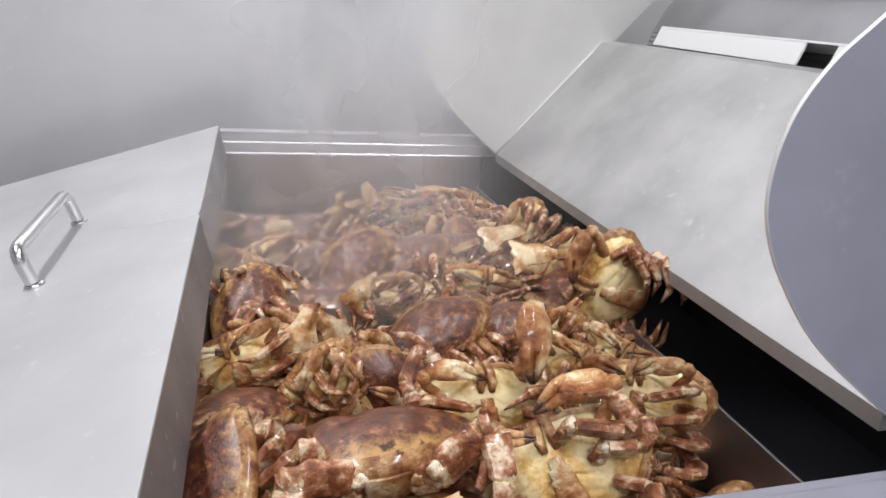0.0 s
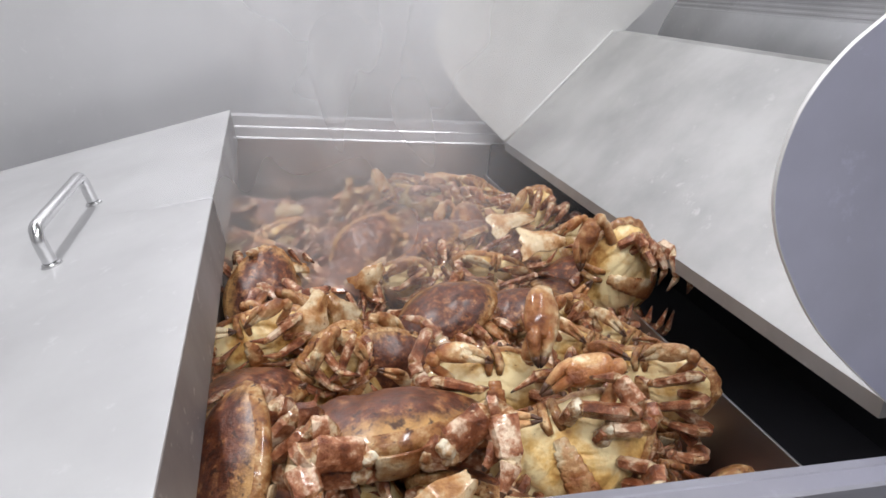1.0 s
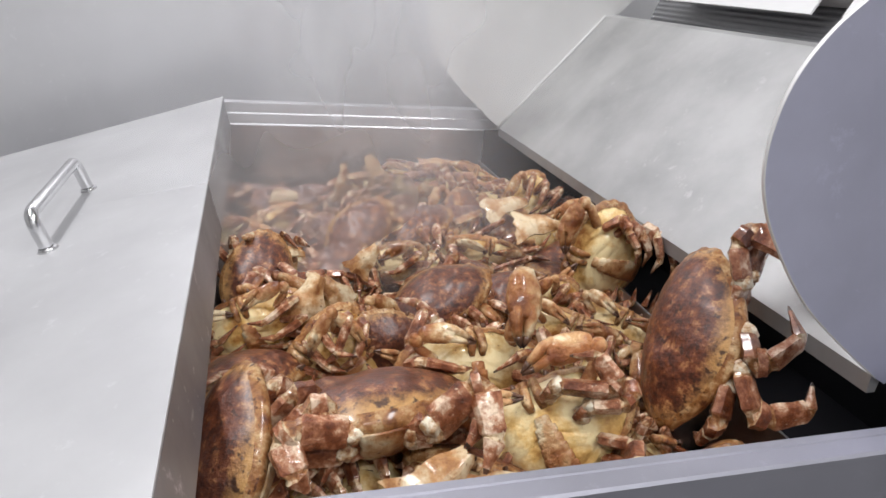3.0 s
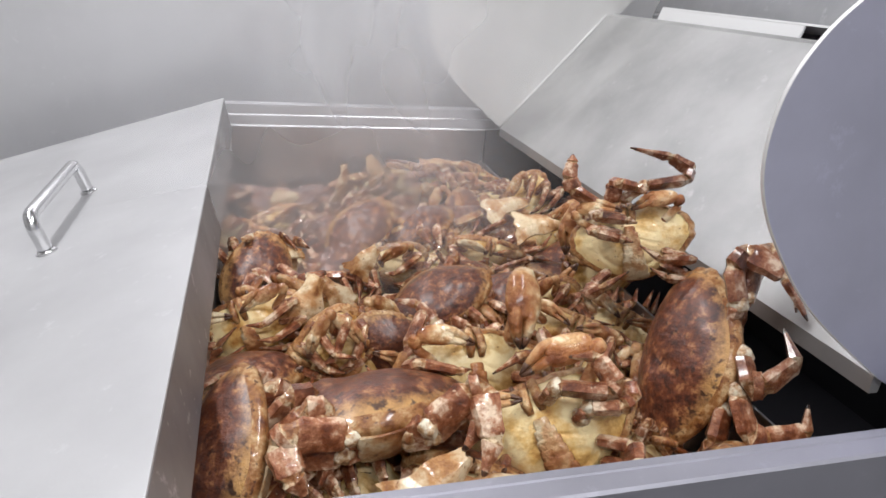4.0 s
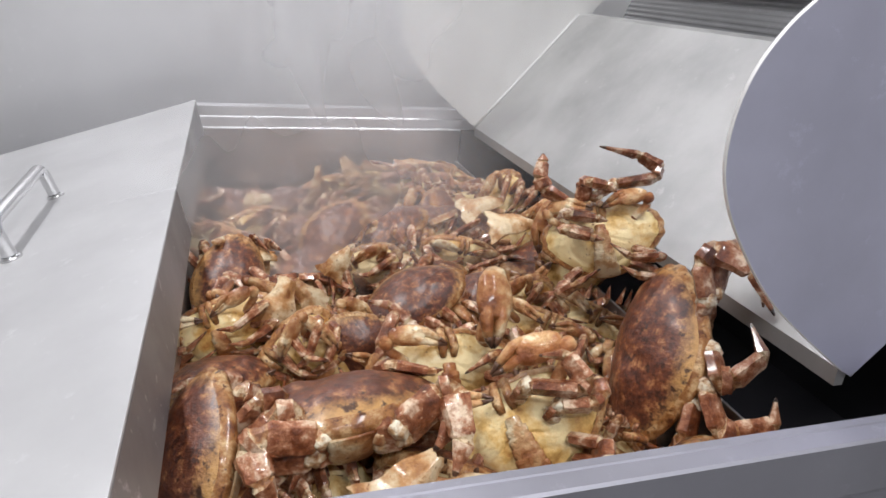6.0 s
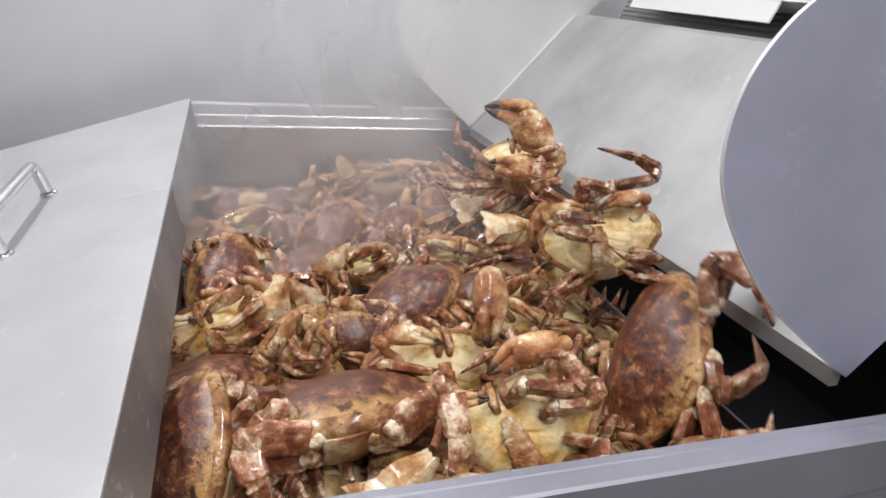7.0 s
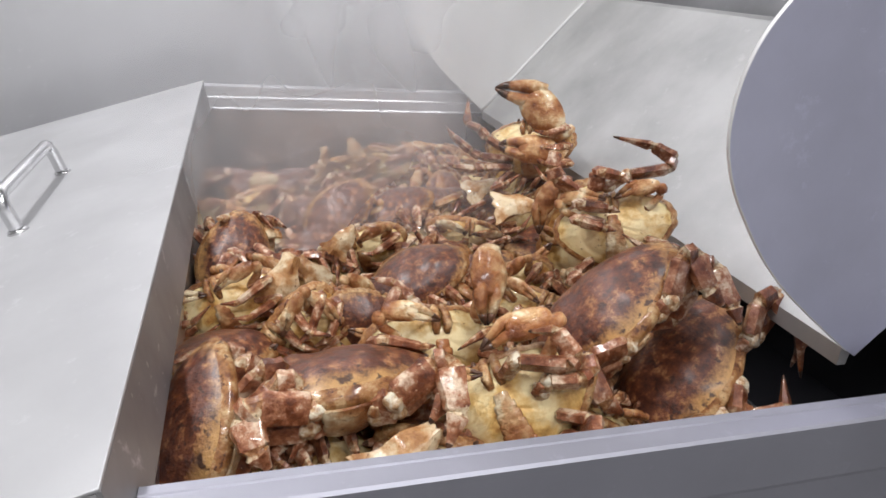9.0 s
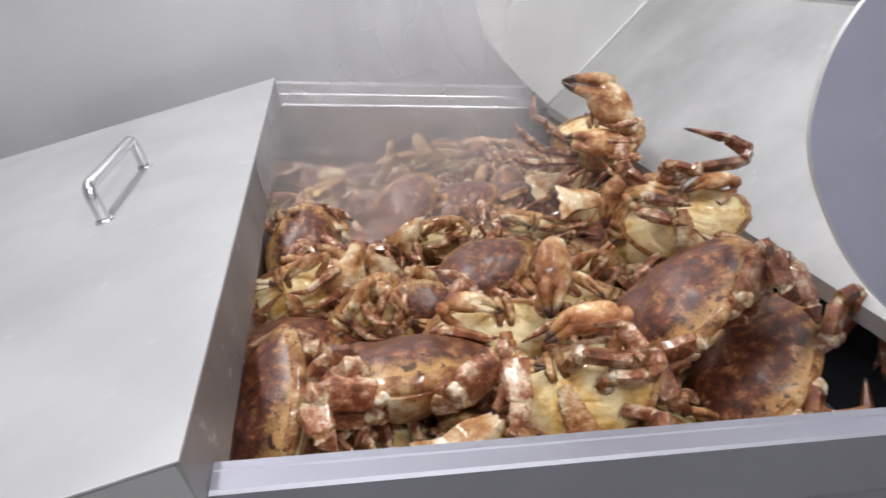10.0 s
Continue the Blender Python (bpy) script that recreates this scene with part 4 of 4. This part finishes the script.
def paddle_wheel():
    w = tagged(new("paddle_wheel"), "steel discharge paddle wheel with slotted pale paddles", "paddle wheel")
    w.matrix_world = pose(1.062, 0.505, 0.173)
    bm = bmesh.new()
    n, r = 360, 0.262
    # half of each sector is a smooth plate, half is finely ribbed
    rad = [r if i % 36 >= 20 or i % 2 else r - 0.0009 for i in range(n)]
    ring = []
    for i in range(n):
        for a, k in ((i, rad[i]), (i + 0.6, rad[i])):
            a = math.radians(a)
            ring.append([bm.verts.new((math.cos(a) * k, y, math.sin(a) * k)) for y in (-0.43, 0.43)])
    for (a, b), (c, d) in zip(ring, ring[1:] + ring[:1]):
        bm.faces.new((a, b, d, c))
    part("drum", bm, BELT_GREY, w, "ribbed grey steel drum")
    for i in range(10):
        m = Matrix.Rotation(2 * math.pi * i / 10, 4, "Y")
        bm = bmesh.new()
        # bent paddle: a web out from the drum, then a lip in three lengths with slots between
        box(bm, 0.262, 0.300, -0.43, 0.345, -0.0015, 0.0015)
        for y0, y1 in ((-0.43, -0.070), (-0.015, 0.345)):
            box(bm, 0.297, 0.300, y0, y1, 0.002, 0.034)
        bmesh.ops.transform(bm, matrix=m, verts=bm.verts)
        part("paddle", bm, PLASTIC_WHITE, w)
    bm = bmesh.new()
    tube(bm, [(0, -0.45, 0), (0, 0.45, 0)], [(0.02, 0.02)] * 2, 16)
    part("axle", bm, STEEL_TANK, w, smooth=True)
    return w


WHEEL = paddle_wheel()


# ---------- steam ----------
def steam_material():
    m = bpy.data.materials.new("steam")
    m.use_nodes = True
    n, l = m.node_tree.nodes, m.node_tree.links
    n.remove(n["Principled BSDF"])
    out = n["Material Output"]
    tr, df, tl, a1, a2 = (n.new("ShaderNode" + k) for k in ("BsdfTransparent", "BsdfDiffuse", "BsdfTranslucent", "AddShader", "MixShader"))
    df.inputs["Color"].default_value = tl.inputs["Color"].default_value = (0.48, 0.48, 0.49, 1)
    l.new(df.outputs[0], a1.inputs[0])
    l.new(tl.outputs[0], a1.inputs[1])
    tc = n.new("ShaderNodeTexCoord")
    info = n.new("ShaderNodeObjectInfo")
    add = n.new("ShaderNodeVectorMath")
    add.operation = "MULTIPLY_ADD"
    add.inputs[1].default_value = (1.0, 1.0, 0.6)
    l.new(tc.outputs["Object"], add.inputs[0])
    l.new(info.outputs["Random"], add.inputs[2])
    tx = n.new("ShaderNodeTexNoise")
    tx.inputs["Scale"].default_value, tx.inputs["Detail"].default_value = 3.6, 2.0
    tx.inputs["Distortion"].default_value = 0.6
    l.new(add.outputs[0], tx.inputs["Vector"])
    wisps = ramp(n, l, tx.outputs["Fac"], [(0.18, (0.01, 0.01, 0.01)), (0.34, (0.10, 0.10, 0.10)), (0.75, (1, 1, 1))]).outputs["Color"]
    sc = n.new("ShaderNodeVectorMath")
    sc.operation = "MULTIPLY"
    sc.inputs[1].default_value = (3.0, 0.0, 2.7)
    l.new(tc.outputs["Object"], sc.inputs[0])
    ln = n.new("ShaderNodeVectorMath")
    ln.operation = "LENGTH"
    l.new(sc.outputs[0], ln.inputs[0])
    fade = n.new("ShaderNodeMapRange")
    fade.interpolation_type = "SMOOTHERSTEP"
    fade.inputs["From Min"].default_value, fade.inputs["From Max"].default_value = 1.0, 0.05
    l.new(ln.outputs["Value"], fade.inputs["Value"])
    k = n.new("ShaderNodeMath")
    k.operation = "MULTIPLY"
    l.new(wisps, k.inputs[0])
    l.new(fade.outputs["Result"], k.inputs[1])
    k2 = n.new("ShaderNodeMath")
    k2.operation = "MULTIPLY"
    k2.inputs[1].default_value = 0.62
    l.new(k.outputs[0], k2.inputs[0])
    l.new(k2.outputs[0], a2.inputs[0])
    l.new(tr.outputs[0], a2.inputs[1])
    l.new(a1.outputs[0], a2.inputs[2])
    l.new(a2.outputs[0], out.inputs["Surface"])
    return m


STEAM_MAT = steam_material()


def steam_wisp(v):
    """A billowing veil of vapour, bulged so that it has no flat front."""
    bm = bmesh.new()
    nx, nz = 14, 16
    grid = []
    for i in range(nx + 1):
        row = []
        for j in range(nz + 1):
            x, z = (i / nx - 0.5) * 0.70, (j / nz - 0.5) * 0.76
            y = 0.012 * math.sin(x * 9 + v) * math.cos(z * 7 + 2 * v) + 0.01 * noise.noise(Vector((x * 6, v * 3.1, z * 6)))
            row.append(bm.verts.new((x, y, z)))
        grid.append(row)
    for i in range(nx):
        for j in range(nz):
            if math.hypot(((i + 0.5) / nx - 0.5) * 2.1, ((j + 0.5) / nz - 0.5) * 2.05) > 1.1:
                continue
            bm.faces.new((grid[i][j], grid[i + 1][j], grid[i + 1][j + 1], grid[i][j + 1]))
    bmesh.ops.delete(bm, geom=[v for v in bm.verts if not v.link_faces], context="VERTS")
    ob = link_mesh("steam_wisp", bm, STEAM_MAT, None, "", True)
    ob.visible_shadow = False
    return tagged(ob, "thin white steam rising from the hot crabs", "steam", "steam over the tank", "stuff")


STEAM = []
for v, (at, drift, spin) in enumerate((
    ((0.10, 0.46, -0.02), (0.004, 0.002, 0.006), -20),
    ((0.24, 0.58, 0.00), (0.002, 0.002, 0.006), -14),
    ((0.26, 0.84, 0.09), (0.003, 0.001, 0.008), -17),
    ((0.42, 0.82, 0.22), (0.002, 0.001, 0.006), -22),
    ((0.14, 1.16, 0.16), (0.004, 0.001, 0.008), -20),
    ((0.50, 1.24, 0.26), (0.004, 0.001, 0.006), -20),
)):
    STEAM.append((steam_wisp(v), at, drift, spin))


# ---------- what moves ----------
# where the sliding crabs come to rest, and how far each push shifts them
RESTS = {
    "a_rest": facing((0.438, 0.160, -0.033), (-0.145, 0.889, -0.371), (-0.951, 0.097, 0.351)),
    "a_late": facing((0.452, 0.140, -0.064), (-0.229, 0.865, -0.176), (-0.795, 0.357, 0.637)),
    "b_rest": facing((0.434, 0.280, 0.041), (-0.04, 0.52, 0.85), (0.52, 0.62, -0.60)),
    "b_late": facing((0.442, 0.274, 0.030), (-0.04, 0.52, 0.85), (0.52, 0.62, -0.60)),
    "c_rest": facing((0.466, 0.574, 0.040), (-0.09, 0.34, 0.94), (0.57, 0.79, -0.23)),
    "d_rest": facing((0.371, 0.158, -0.002), (0.064, 0.981, -0.029), (-0.715, 0.119, 0.705)),
}


def shifted(key, dx, dy=0.0, dz=0.0):
    v, at, front, up, size, label = HEROES[key]
    return facing((at[0] + dx, at[1] + dy, at[2] + dz), front, up)


def lifted(m, dx, dy, dz):
    return Matrix.Translation((dx, dy, dz)) @ m


def turned(m, at):
    """The attitude of m, at another place."""
    k = m.copy()
    k.translation = at
    return k


def motions():
    a_rest, a_late = RESTS["a_rest"], RESTS["a_late"]
    a_hide = turned(a_rest, (0.95, 0.30, 0.52))
    walk(FALL["first"], [(0.0, a_hide), (2.1, a_hide), (2.3, turned(a_rest, (0.73, 0.12, 0.37))), (2.4, turned(a_rest, (0.63, 0.12, 0.23))), (2.5, turned(a_rest, (0.530, 0.180, 0.085))),
        (2.6, lifted(a_rest, 0.004, 0.004, 0.028)), (2.7, lifted(a_rest, 0.003, 0.004, 0.020)), (3.4, lifted(a_rest, 0.003, 0.004, 0.020)), (3.6, a_rest), (6.9, a_rest), (7.3, a_late), (10.0, a_late)])
    b_rest, b_late = RESTS["b_rest"], RESTS["b_late"]
    b_hide = facing((1.02, 0.50, 0.54), (-0.2, 0.3, 0.9), (0.5, 0.7, 0.1))
    walk(FALL["second"], [(0.0, b_hide), (2.9, b_hide), (3.2, facing((0.68, 0.40, 0.33), (-0.2, 0.3, 0.9), (0.5, 0.7, 0.0))), (3.5, b_rest), (6.9, b_rest), (7.3, b_late), (10.0, b_late)])
    c_rest = RESTS["c_rest"]
    c_hide = facing((1.05, 0.72, 0.54), (-0.15, 0.0, 1), (0.3, 0.9, 0.0))
    walk(FALL["third"], [(0.0, c_hide), (6.3, c_hide), (6.6, facing((0.68, 0.66, 0.33), (-0.15, 0.0, 1), (0.3, 0.9, 0.0))), (6.9, c_rest), (10.0, c_rest)])
    d_rest = RESTS["d_rest"]
    d_hide = turned(d_rest, (1.15, 0.30, 0.54))
    walk(FALL["fourth"], [(0.0, d_hide), (6.6, d_hide), (7.0, turned(d_rest, (0.70, 0.18, 0.36))), (7.2, turned(d_rest, (0.47, 0.18, 0.11))),
        (7.3, lifted(d_rest, 0.004, 0.004, 0.02)), (7.4, d_rest), (10.0, d_rest)])
    # the heap is pushed a little by each arrival
    for key, one, two in (("big", 0.010, 0.004), ("pale", 0.012, 0.010), ("yellow", 0.012, 0.006), ("claw_up", 0.012, 0.008), ("bunch", 0.012, 0.008), ("side_a", 0.010, 0.006)):
        walk(HERO[key], [(0.0, shifted(key, 0)), (2.5, shifted(key, 0)), (2.7, shifted(key, -one)), (7.1, shifted(key, -one)), (7.35, shifted(key, -one - two)), (10.0, shifted(key, -one - two))])
    walk(HERO["gap"], [(0.0, shifted("gap", 0)), (2.5, shifted("gap", 0)), (2.7, shifted("gap", -0.055, 0.06, -0.085)), (10.0, shifted("gap", -0.055, 0.06, -0.085))])

    # the paddle wheel turns one paddle further every 3.7 s
    walk(WHEEL, [(t, pose(1.062, 0.505, 0.173, 0, -WHEEL_TURN - 9.73 * t, 0)) for t in range(11)])
    for ob, at, drift, spin in STEAM:
        walk(ob, [(t, pose(at[0] + drift[0] * t, at[1] + drift[1] * t, at[2] + drift[2] * t, 0, 4 * math.sin(0.6 * t + at[0] * 30), spin + 1.5 * t)) for t in (0, 2, 4, 6, 8, 10)])


motions()
